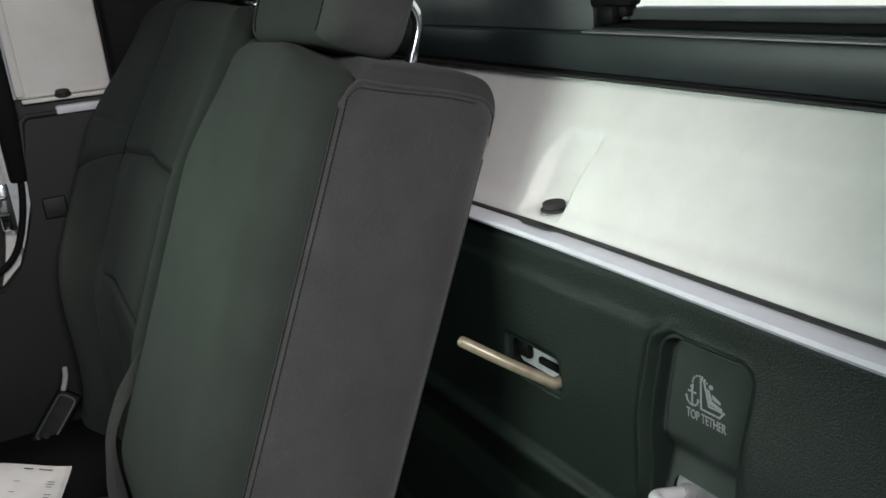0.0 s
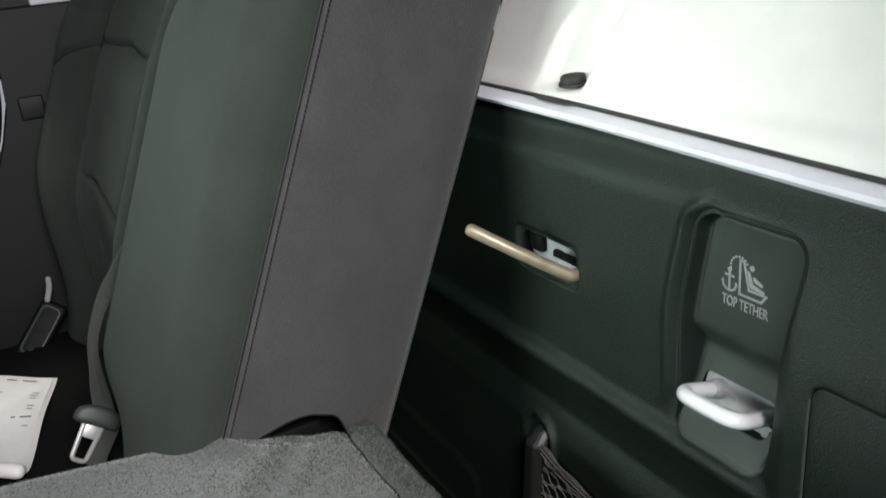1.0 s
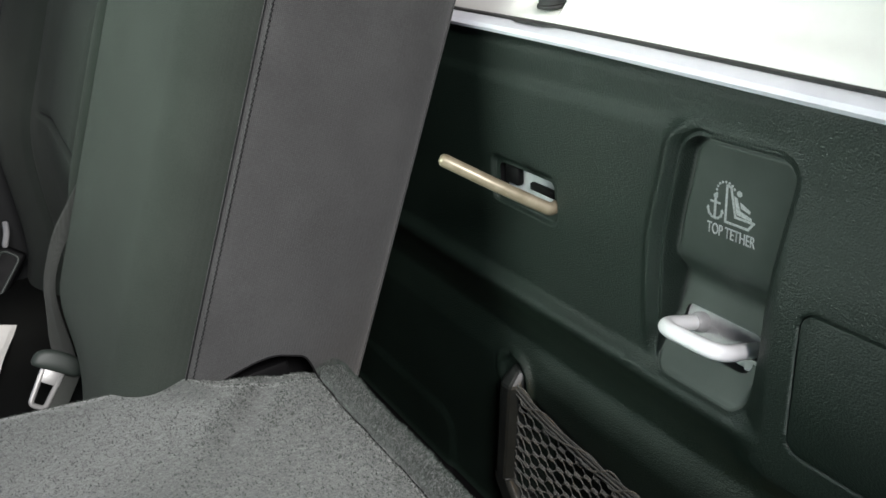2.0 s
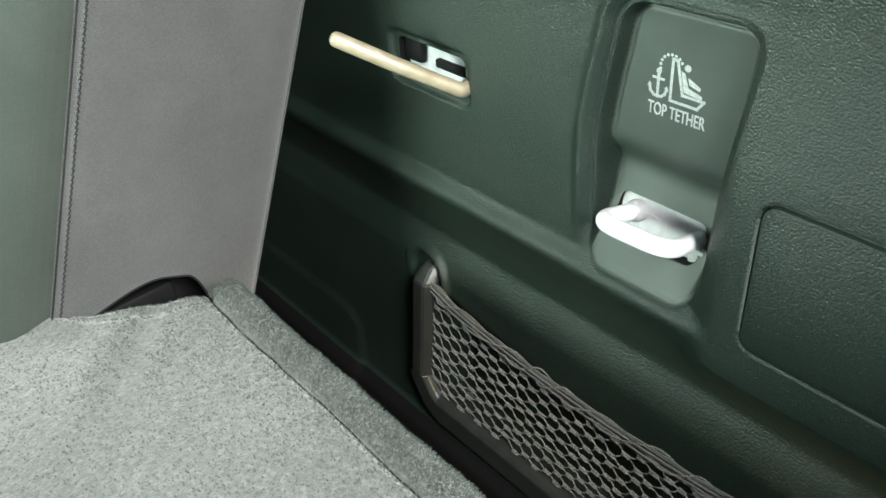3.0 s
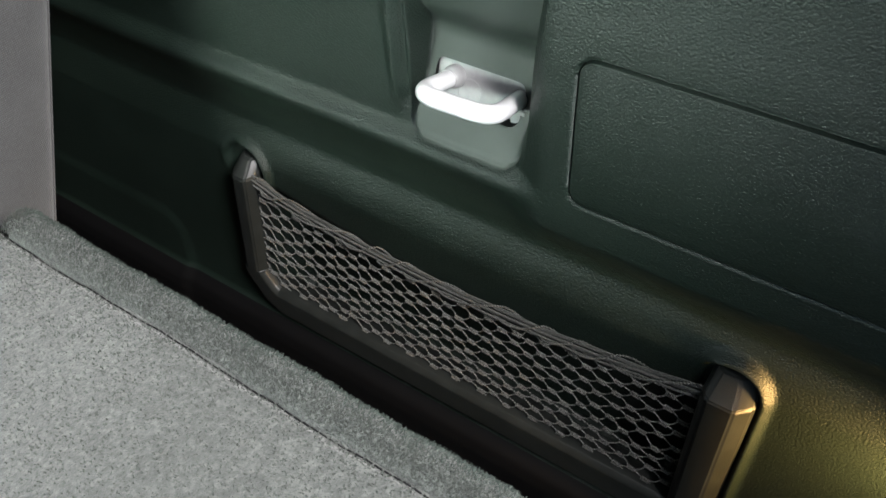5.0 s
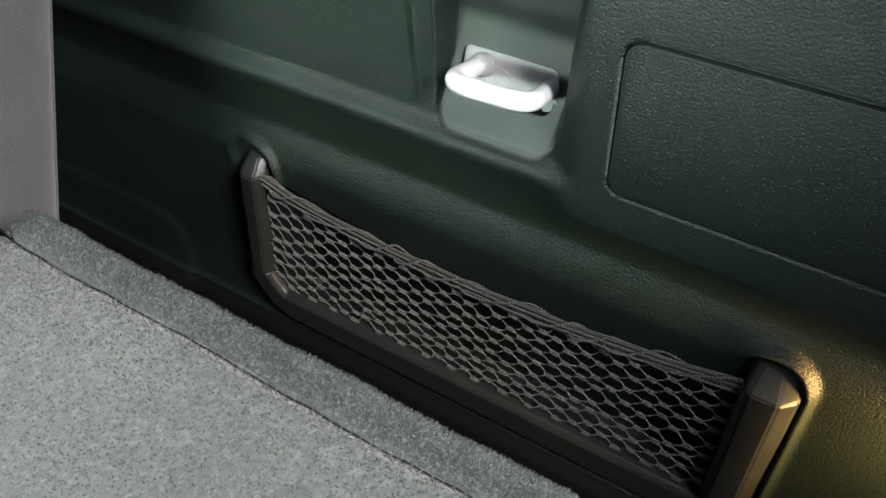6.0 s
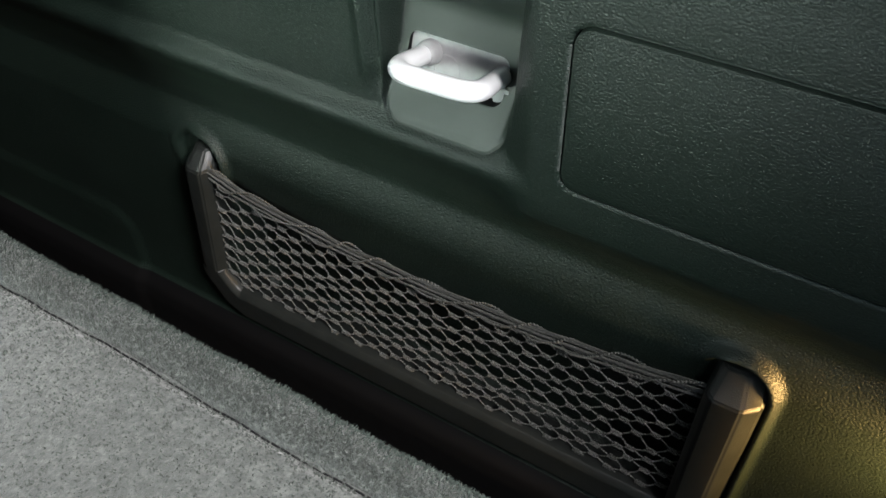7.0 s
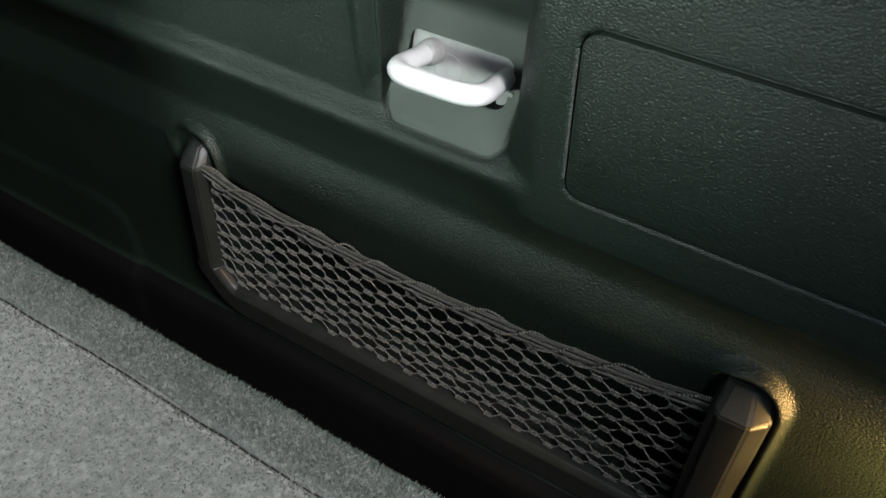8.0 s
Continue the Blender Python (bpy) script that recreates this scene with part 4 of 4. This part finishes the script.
# padding under the carpet
bm = bmesh.new()
ya = list(np.linspace(-0.95, -0.175, 30))
lo, hi = [], []
for w in ya:
    lo.append(bm.verts.new((float(FAR(w)) + 0.004, w, 0.36)))
    hi.append(bm.verts.new((float(FAR(w)) + 0.001, w, 0.479)))
for k in range(len(ya) - 1):
    bm.faces.new((lo[k], lo[k + 1], hi[k + 1], hi[k]))
a, b, c, d = (bm.verts.new(p) for p in ((0.62, -0.175, 0.36), (0.62, -0.175, 0.479), (0.62, -0.95, 0.479), (0.62, -0.95, 0.36)))
bm.faces.new((lo[-1], a, b, hi[-1]))
bm.faces.new((a, d, c, b))
bm.faces.new([*lo, a, d])
part("padding", bm, SIDE, folded)
# fibres standing out of the carpet
rng = np.random.default_rng(4)
N = 60000
V, F = [], []
fy = -0.2055 - 0.30 * rng.random(N) ** 1.5
fx = FAR(fy) + 0.002 + rng.random(N) ** 1.25 * (0.52 - FAR(fy))
az, tilt, ln = rng.random(N) * 2 * math.pi, rng.random(N), 0.0010 + 0.0013 * rng.random(N)
for i in range(N):
    x, w = fx[i], fy[i]
    z = float(carpet_z(x, w))
    h = 0.15 + 0.75 * tilt[i] ** 2
    dx, dy = math.cos(az[i]), math.sin(az[i])
    l = ln[i]
    c = math.sqrt(1 - h * h)
    wd = 0.00038 + 0.00040 * tilt[i]
    k = len(V)
    V += [(x - dy * wd, w + dx * wd, z - 0.0004), (x + dy * wd, w - dx * wd, z - 0.0004), (x + dx * l * c, w + dy * l * c, z + l * h)]
    F.append((k, k + 1, k + 2))
tagged(put("carpet_fuzz", mesh_of("carpet_fuzz", V, F, FIBRE, False), folded), kind="stuff")
# longer pile combed over the back of the sewn strip, its shading put into colour
rng = np.random.default_rng(9)
top_pile, back_pile = ([], []), ([], [])
for i in range(36000):
    x = 0.004 + 0.60 * rng.random()
    q = rng.random() ** 0.8 * 2.3 - 1.0
    if q < 1:
        low = 0.4900 if q < 0 else 0.4835
        w, z = -0.1925 + 0.0135 * q, low + (0.4978 - low) * math.sqrt(max(1 - q * q, 0))
    else:
        w, z = -0.1790, 0.4835 - 0.020 * (q - 1)
    z += 0.002 * math.exp(-(x / 0.05) ** 2) + 0.0009 * math.sin(57 * x) + 0.0006 * math.sin(171 * x + 1)
    out = float(ss(-0.4, 0.9, q))
    az_ = rng.normal(1.35, 0.75)
    dx, dy, dz = math.cos(az_) * 0.8, math.sin(az_) * (0.25 + 0.55 * out), 0.55 - 0.75 * out + rng.normal(0, 0.25)
    l = 0.0014 + 0.0018 * rng.random()
    n = math.sqrt(dx * dx + dy * dy + dz * dz)
    wd = 0.00028 + 0.00026 * rng.random()
    V, F = top_pile if q + rng.normal(0, 0.30) < 0.35 else back_pile
    k = len(V)
    V += [(x - wd, w, z - 0.0005), (x + wd, w, z - 0.0005), (x + dx / n * l, w + dy / n * l, z + dz / n * l)]
    F.append((k, k + 1, k + 2))
tagged(put("edge_fuzz", mesh_of("edge_fuzz", *top_pile, FIBRE, False), folded, "grey pile on the sewn edge"), kind="stuff")
tagged(put("edge_fuzz", mesh_of("edge_fuzz", *back_pile, STRIPFIBRE, False), folded, "carpet pile behind the sewn edge, darkened green for its shading"), kind="stuff")
# dark pull strap at the hinge
bm = tube(rounded_path([(-0.078, -0.338, 0.490), (-0.084, -0.331, 0.503), (-0.081, -0.321, 0.506), (-0.068, -0.310, 0.500)], 0.003, 4), [0.0025, *[0.0040] * 15, 0.0020], 8)
part("pull_strap", bm, THREAD, folded)

# ---------------------------------------------------------------- seat cushion, belt, paper
cush = thing("rear_seat_cushion", "fabric bench cushion of the rear seat, blackened for the deep shadow there", "seat cushion", at=(-0.3, -0.6, 0.1))
# both cushions wear the shadow-darkened cloth
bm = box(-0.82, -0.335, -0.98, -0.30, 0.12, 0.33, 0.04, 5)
part("outer_cushion", bm, SHADEFAB, cush)
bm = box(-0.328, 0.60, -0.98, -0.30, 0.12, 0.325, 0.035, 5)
part("centre_cushion", bm, SHADEFAB, cush)
part("base", box(-0.80, 0.58, -0.95, -0.25, 0.0, 0.125, 0.01), BLACK, cush)

belt = thing("seat_belt", "grey seat belt webbing with a chrome tongue hanging at the seat", "seat belt", at=(-0.335, -0.39, 0.35))
bm = bmesh.new()
path = rounded_path([(-0.322, -0.308, 0.600), (-0.326, -0.352, 0.545), (-0.331, -0.372, 0.500), (-0.341, -0.376, 0.452), (-0.331, -0.3785, 0.412)], 0.02, 6)
across = Vector((0.11, 0.80, -0.60)).normalized()
rows_ = []
for i, p in enumerate(path):
    q = i / (len(path) - 1)
    w = 0.0090 * (1 - q) ** 1.2 + 0.0135 * q ** 2.5
    rows_.append([bm.verts.new(p + across * (k * w) + Vector((0.0016 * math.cos(4.7 * k) * q + 0.001, 0, 0))) for k in (-1, -0.7, -0.4, 0, 0.4, 0.7, 1)])
for a, b in zip(rows_, rows_[1:]):
    for k in range(6):
        bm.faces.new((a[k], b[k], b[k + 1], a[k + 1]))
w = part("webbing", bm, WEB, belt)
w.modifiers.new("thickness", "SOLIDIFY").thickness = 0.0014
down = Vector((0.36, -0.62, -0.69)).normalized()
face = across.cross(down).normalized()
TONGUE = Matrix.Translation((-0.3285, -0.3857, 0.408)) @ Matrix((across, face, -down)).transposed().to_4x4()
bm = bmesh.new()
bmesh.ops.create_cube(bm, size=2.0)
bmesh.ops.subdivide_edges(bm, edges=bm.edges, cuts=7, use_grid_fill=True)
for w in bm.verts:
    p = w.co.copy()
    q = p * (max(abs(p.x), abs(p.y), abs(p.z)) / (abs(p.x) ** 3.2 + abs(p.y) ** 3.2 + abs(p.z) ** 3.2) ** (1 / 3.2))
    w.co = TONGUE @ Vector((q.x * 0.0265, q.y * 0.008, q.z * 0.0115 - 0.004 * q.x * q.x))
part("tongue_cover", bm, SMOOTHTRIM, belt, "dark moulded tongue cover")
side = (across - down * across.dot(down)).normalized()
BLADE = Matrix.Translation((-0.3305, -0.3885, 0.4055)) @ Matrix((side, side.cross(down).normalized(), -down)).transposed().to_4x4()
bm = bmesh.new()
ring = rounded_path([(-0.0105, 0.001, -0.004), (-0.0080, 0.001, -0.050), (0.0080, 0.001, -0.050), (0.0105, 0.001, -0.004)], 0.005, 5)
tube(ring, 0.0029, 8, bm)
box(-0.0125, 0.0125, -0.0008, 0.0022, -0.024, -0.003, 0.0008, bm=bm)
bm.transform(BLADE)
part("tongue", bm, SATIN, belt, "chrome belt tongue")
bm = box(0.010, 0.030, 0.004, 0.0065, -0.052, -0.002, 0.001)
bm.transform(BLADE)
part("tail", bm, WEB, belt)

buckle = thing("belt_buckle", "black seat belt buckle between the cushion and the pillar", "belt buckle", at=(-0.78, -0.42, 0.33))
BUCKLE = look((-0.765, -0.424, 0.352), (-0.20, -0.46, 0.62)) @ pose(0, 0, 0, 0, 0, 40)
bm = box(-0.021, 0.021, -0.050, 0.050, 0.0, 0.022, 0.007, 3)
bm.transform(BUCKLE)
part("housing", bm, BLACK, buckle)
bm = tube(rounded_path([(0, -0.040, -0.001), (0.014, -0.040, -0.001), (0.014, 0.040, -0.001), (-0.014, 0.040, -0.001), (-0.014, -0.040, -0.001), (0, -0.040, -0.001)], 0.009, 5), 0.0022, 8)
bm.transform(BUCKLE)
part("rim", bm, SMOOTHTRIM, buckle)
part("stud", lathe([(0.0001, -0.002), (0.005, -0.002), (0.005, 0.006), (0.003, 0.008)], BUCKLE @ pose(0.0, -0.030, -0.004), 14), BLACK, buckle)
part("bracket", tube(rounded_path([(-0.790, -0.392, 0.425), (-0.785, -0.394, 0.412), (-0.778, -0.402, 0.395)], 0.006, 4), 0.0045, 8), PLATE, buckle)

paper = thing("leaflet", "white printed leaflet with rolled edge lying on the cushion", "leaflet", at=(-0.6, -0.5, 0.332))


def leaf(u, w):
    x = -0.621 + 0.255 * u - 0.14 * w
    y = -0.4245 - 0.062 * u - 0.176 * w
    z = 0.334 + 0.012 * math.exp(-((u - 1) / 0.08) ** 2) + 0.006 * math.sin(3 * w + 4 * u) ** 2
    return (x, y, z)


for k in range(3):
    me = grid_mesh("sheet", list(np.linspace(0, 1, 24)), list(np.linspace(0, 1, 10)), lambda u, w, k=k: tuple(Vector(leaf(u - 0.01 * k, w - 0.012 * k)) + Vector((0, 0, -0.0015 * k))), PAPER)
    put("sheet", me, paper)
for i, (u0, w0, ln_, th) in enumerate(((0.05, 0.10, 0.10, 0.016), (0.05, 0.24, 0.07, 0.016), (0.20, 0.05, 0.05, 0.007), (0.23, 0.05, 0.06, 0.007), (0.26, 0.06, 0.04, 0.007),
                                      (0.34, 0.05, 0.05, 0.007), (0.37, 0.06, 0.04, 0.007), (0.44, 0.05, 0.08, 0.012), (0.44, 0.16, 0.03, 0.012), (0.52, 0.06, 0.04, 0.007), (0.20, 0.30, 0.05, 0.006), (0.30, 0.32, 0.04, 0.006))):
    bm = bmesh.new()
    a, b, c, d = leaf(u0, w0), leaf(u0, w0 + ln_), leaf(u0 + th, w0 + ln_), leaf(u0 + th, w0)
    bm.faces.new([bm.verts.new(Vector(p) + Vector((0, 0, 0.0008))) for p in (a, b, c, d)])
    part("print_line", bm, INK, paper, smooth=False)
roll = [Vector(leaf(0.97, w)) + Vector((0.004, 0, 0.003)) for w in np.linspace(0, 1, 10)]
part("rolled_edge", tube(roll, 0.009, 14), PAPER, paper)

# ---------------------------------------------------------------- net pocket
net_frame = thing("net_frame", "dark plastic U-shaped frame of the net pocket", "net frame", at=(0.22, 0, 0.22))


def prism(xa, xb, z_lo, z_hi, y_front, bevel_x, cap, lean=0.0, slope=0.010):
    """An upright end post with a broad flat face, a bevelled inner side and a bevelled cap."""
    bm = bmesh.new()
    outline = [(xa, 0.006), (xa, y_front + 0.008), (xa + bevel_x[0], y_front), (xb - bevel_x[1], y_front), (xb, y_front + 0.010), (xb, 0.006)]
    rings = []
    for z, k in ((z_lo, 0), (z_hi - cap, 0), (z_hi, 1)):
        ring = []
        for i, (x, y) in enumerate(outline):
            if k:
                x = x + (0.002 if i < 3 else -0.004)
                y = y + (slope if 0 < i < 5 else 0)
            ring.append(bm.verts.new((x + lean * (z - z_lo), y, z)))
        rings.append(ring)
    for a, b in zip(rings, rings[1:]):
        for k in range(6):
            bm.faces.new((a[k], a[(k + 1) % 6], b[(k + 1) % 6], b[k]))
    bm.faces.new(rings[0][::-1])
    bm.faces.new(rings[-1])
    bmesh.ops.bevel(bm, geom=bm.edges[:], offset=0.0020, segments=3, affect="EDGES")
    return bm


part("post", prism(-0.0220, 0.0045, 0.266, 0.419, -0.0218, (0.006, 0.0055), 0.014, 0.15, 0.014), FRAMEPL, net_frame).modifiers.new("soft_edges", "WEIGHTED_NORMAL")
part("post", prism(0.4235, 0.4575, 0.19, 0.4222, -0.026, (0.005, 0.010), 0.0100, slope=0.021), FRAMEPL, net_frame, "end post with bevelled faces").modifiers.new("soft_edges", "WEIGHTED_NORMAL")
# chamfered corner and bottom bar, one swept section
bm = bmesh.new()
sect = [(0.006, -0.020), (-0.014, -0.020), (-0.0215, -0.014), (-0.0215, 0.0120), (-0.0165, 0.0170), (0.006, 0.0175)]
cent = [((-0.0064, 0.2800), (-1, 0.0), 0.72), ((-0.0066, 0.2735), (-0.92, -0.38), 0.75), ((0.0075, 0.2500), (-0.5, -0.86), 0.92), ((0.0195, 0.2425), (0, -1), 1), ((0.20, 0.2425), (0, -1), 1), ((0.445, 0.2435), (0, -1), 1)]
rows_ = []
for (x, z), (nx_, nz_), k in cent:
    l = math.hypot(nx_, nz_) / k
    rows_.append([bm.verts.new((x - nx_ / l * o, y, z - nz_ / l * o)) for y, o in sect])
for a, b in zip(rows_, rows_[1:]):
    for k in range(6):
        bm.faces.new((a[k], a[(k + 1) % 6], b[(k + 1) % 6], b[k]))
bm.faces.new(rows_[0])
bm.faces.new(rows_[-1][::-1])
bmesh.ops.bevel(bm, geom=bm.edges[:], offset=0.001, segments=2, affect="EDGES")
part("bottom_bar", bm, FRAMEPL, net_frame).modifiers.new("soft_edges", "WEIGHTED_NORMAL")

net = thing("cargo_net", "dark brown-grey knotted cord net with an elastic top edge", "net", at=(0.23, 0.0, 0.23))
NX1 = 0.430


def net_top(u):
    return 0.400 + 0.005 * u - 0.024 * 4 * u * (1 - u) + 0.005 * math.exp(-(u / 0.06) ** 2)


def net_point(u, w):
    zb = 0.254 + 0.016 * math.exp(-(u / 0.03) ** 2)
    z = zb + (net_top(u) - 0.009 - zb) * w
    sag = 0.003 * math.sin(math.pi * min(max(u, 0), 1)) * (0.25 + 0.75 * w)
    x0 = -0.003 + 0.15 * (z - 0.262)
    return Vector((x0 + (NX1 - x0) * u, -0.012 + sag, z))


NC, NR = 17, 16
rj = random.Random(11)
jit = {}


def knot(i, j):
    """Knot i (in half cells) on level j of the net."""
    if (i, j) not in jit:
        jit[i, j] = (rj.gauss(0, 0.0022), rj.gauss(0, 0.010))
    a, b = jit[i, j]
    e = 0 if i in (0, 2 * NC) else 1
    u = i / (2 * NC)
    return net_point(min(max(u + a * e - 0.02 * u * (1 - u), 0), 1), min(max(j / NR + b * (0 < j < NR), 0), 1))


def beaded(points, r, bm, pitch=0.0010, amp=0.45):
    """A plied cord: a tube whose radius rises and falls along its length."""
    P = [Vector(p) for p in points]
    out, n = [], 0
    for a, b in zip(P, P[1:]):
        k = max(1, int((b - a).length / pitch))
        out += [a.lerp(b, i / k) for i in range(k)]
    out.append(P[-1])
    return tube(out, [r * (1 + amp if i % 2 else 1 - amp) for i in range(len(out))], 6, bm)


bmk = bmesh.new()
for j in range(NR):
    bm = bmesh.new()
    pts = []
    for i in range(0, 2 * NC + 1):
        up = (i + j) % 2 == 0
        p = knot(i, j + 1 if up else j)
        dz = -0.0003 if up else 0.0003
        if pts:
            q = pts[-1].lerp(p, 0.5)
            pts.append(q + Vector((0, rj.gauss(0, 0.0003), rj.gauss(0, 0.0004))))
        pts.append(p + Vector((-0.0025, 0, dz)))
        pts.append(p + Vector((0.0025, 0, dz)))
    part("net_strand", beaded(pts, 0.00056, bm), CORD, net)
for j in range(1, NR + 1):
    for i in range(0, 2 * NC + 1):
        if (i + j) % 2 == 1:
            p = knot(i, j)
            for k in range(-2, 3):
                c = p + Vector((k * 0.0014, 0, -0.0002 * k))
                ring = [c + Vector((0.0004 * math.cos(a), 0.0014 * math.cos(a), 0.0015 * math.sin(a))) for a in np.linspace(0, 2 * math.pi, 8)[:-1]]
                tube(ring, 0.00058, 5, bmk, closed=True)
tagged(part("knot_wrap", bmk, CORD, net), kind="stuff")
for k in range(6):
    off = (k - 2.5) * 0.0022
    pts = []
    for u in np.linspace(0, 1, 60):
        p = net_point(u, 1.0)
        pinch = 0.62 + 0.38 * abs(math.sin(5.5 * math.pi * u + 0.5))
        pts.append(p + Vector((0, -0.0012 * math.cos(k * 2.1) - 0.002, 0.008 + off * pinch)))
    bm = bmesh.new()
    part("elastic", beaded(pts, 0.00088, bm, 0.0012, 0.2), ELASTIC, net)
for ph in (0.0, math.pi):
    pts = []
    for u in np.linspace(0.03, 0.985, 330):
        p = net_point(u, 1.0) + Vector((0, 0, 0.008))
        a = 2 * math.pi * 5.5 * u + 0.8 * math.sin(17 * u) + ph
        lift = (0.0052 if math.sin(a) < 0 else 0.0078 + 0.0020 * math.sin(23 * u)) * math.sin(a)
        pts.append(p + Vector((0.002 * math.sin(2 * a), -0.0045 * math.cos(a) - 0.003, lift)))
    bm = bmesh.new()
    part("wrap_cord", beaded(pts, 0.00078, bm, 0.0009), ELASTIC, net)

# ---------------------------------------------------------------- far pillar and open far door
bm = bmesh.new()
outline = [(0.12, 0.0), (0.12, 0.842), (-0.355, 0.842), (-0.366, 0.832), (-0.372, 0.76), (-0.378, 0.69), (-0.390, 0.63), (-0.410, 0.585), (-0.445, 0.553), (-0.50, 0.538), (-1.10, 0.53), (-1.10, 0.0)]
a = [bm.verts.new((-0.852, y, z)) for y, z in outline]
b = [bm.verts.new((-0.90, y, z)) for y, z in outline]
bm.faces.new(a)
bm.faces.new(b[::-1])
for k in range(len(a)):
    bm.faces.new((a[k], b[k], b[(k + 1) % len(a)], a[(k + 1) % len(a)]))
bmesh.ops.bevel(bm, geom=[e for e in bm.edges if abs(e.verts[0].co.x - e.verts[1].co.x) < 1e-6], offset=0.008, segments=3, affect="EDGES")
side_wall = part("wall_side", bm, PILLAR)
tagged(side_wall, "dark plastic lower pillar trim at the far side", "pillar trim", kind="structure")
part("button", box(-0.8525, -0.846, -0.362, -0.325, 0.668, 0.704, 0.003, 3), PILLAR, side_wall)
part("upper_edge", box(-0.905, -0.870, -0.366, 0.12, 0.79, 0.8655, 0.004), PILLAR, side_wall)
pil = part("wall_pillar", box(-0.90, -0.858, -0.362, -0.214, 0.866, 1.30, 0.006, 3), WHITE)
tagged(pil, "white painted upper pillar panel", "pillar", kind="structure")
part("flange", box(-0.862, -0.846, -0.308, -0.20, 0.836, 0.850, 0.003, 3), LIPWHITE, pil)
part("ledge", box(-0.868, -0.850, -0.355, -0.20, 0.8585, 0.8655, 0.0025, 2), WHITE, pil)
part("inner_trim", box(-0.90, -0.842, -0.213, 0.13, 0.855, 1.30, 0.012, 3), BLACK, pil, "dark trim behind the seat")
part("edge_fold", box(-0.862, -0.853, -0.362, -0.348, 0.87, 1.30, 0.003, 2), WHITE, pil)
plug(pose(-0.852, -0.292, 0.8655, 0, 12, 0), "black rubber plug on the white pillar flange")
seal = part("door_seal", tube(rounded_path([(-0.905, -0.364, 1.30), (-0.905, -0.372, 0.86), (-0.905, -0.388, 0.68), (-0.905, -0.425, 0.585), (-0.905, -0.60, 0.545)], 0.05, 8), 0.006, 12), BLACK)
tagged(seal, "black rubber door seal round the far opening", "door seal", kind="structure")
part("lip", box(-0.918, -0.886, -0.400, -0.364, 0.73, 1.30, 0.006), BLACK, seal)
latch = thing("door_striker", "chrome door striker on the far pillar", "striker", at=(-0.88, -0.42, 0.69))
part("plate", box(-0.892, -0.876, -0.428, -0.405, 0.655, 0.735, 0.004, 2), CHROME, latch)
part("bar", tube(rounded_path([(-0.88, -0.413, 0.712), (-0.88, -0.462, 0.706), (-0.88, -0.462, 0.686), (-0.88, -0.413, 0.682)], 0.008, 5), 0.0055, 12), CHROME, latch)
door = thing("door_1", "white far door standing open", "door", kind="structure", at=(-0.98, -0.6, 0.3))
bm = box(-0.99, -0.93, -1.45, -0.405, 0.30, 1.0, 0.04, 5)
part("panel", bm, WHITE, door)
part("weatherstrip", tube(rounded_path([(-0.925, -0.412, 1.0), (-0.925, -0.43, 0.62), (-0.925, -0.55, 0.33)], 0.08, 8), 0.006, 8), RUBBER, door)

# ---------------------------------------------------------------- the rest of the cab, round and behind the camera
floor = part("floor", box(-0.95, 0.66, -1.95, 0.14, -0.655, 0.0), FLOORMAT)
tagged(floor, "dark carpeted cab floor", "floor", kind="structure")
ceiling = part("ceiling", box(-0.95, 0.70, -1.60, 0.16, 1.30, 1.34), HEADLINER)
tagged(ceiling, "pale cab headliner", "ceiling", kind="structure")
# out of view; its front edge is set to shade the access cover
near = part("wall_near_pillar", box(0.622, 0.68, -0.172, 0.14, 0.0, 1.30, 0.01), SMOOTHTRIM)
tagged(near, "unseen near pillar trim, placed to shade the near end of the rear wall", "pillar trim", kind="structure")
front_near = part("wall_near_front", box(0.66, 0.70, -1.95, -0.62, 0.0, 1.30, 0.01), SMOOTHTRIM)
tagged(front_near, "dark trim closing the near side in front of the doorway", "pillar trim", kind="structure")
dash = part("wall_dash", box(-0.95, 0.66, -1.98, -1.70, 0.0, 0.95, 0.04, 3), SMOOTHTRIM)
tagged(dash, "dark dashboard closing the cab in front", "dashboard", kind="structure")
back = part("wall_back", box(-0.95, 0.68, 0.135, 0.16, 0.0, 0.90), WHITE)
tagged(back, "white rear cab wall behind the trim", "wall", kind="structure")
# invented box behind the added warm spot, out of view
fill_box = thing("added_warm_spot", "unseen housing added for the warm fill spot on the near pillar", "lamp", at=(0.622, -0.030, 0.420))
part("housing", box(0.612, 0.624, -0.053, -0.010, 0.398, 0.442, 0.003), BLACK, fill_box)
ground = part("ground", box(-400, 400, -400, 400, -0.75, -0.65), GROUND)
tagged(ground, "pale concrete ground outside", "ground", kind="structure")
# backdrop with its own emission, in place of daylight on the distance
GLOWDISTANCE = material("glowing_distance", (0.8, 0.8, 0.74), 0.9)
v = coords(GLOWDISTANCE)
colour(GLOWDISTANCE, ramp(GLOWDISTANCE, noise_tex(GLOWDISTANCE, v, 0.6, 5), [(0.35, (0.62, 0.66, 0.54)), (0.6, (0.82, 0.82, 0.76))]))
nodes(GLOWDISTANCE)[2].inputs["Emission Color"].default_value = (0.95, 0.95, 0.86, 1)
nodes(GLOWDISTANCE)[2].inputs["Emission Strength"].default_value = 0.45
backdrop = part("backdrop", box(-30, 30, 14.0, 14.2, -0.65, 9), GLOWDISTANCE)
tagged(backdrop, "pale backdrop behind the rear window, glowing in place of sunlit distance", "backdrop", kind="structure")
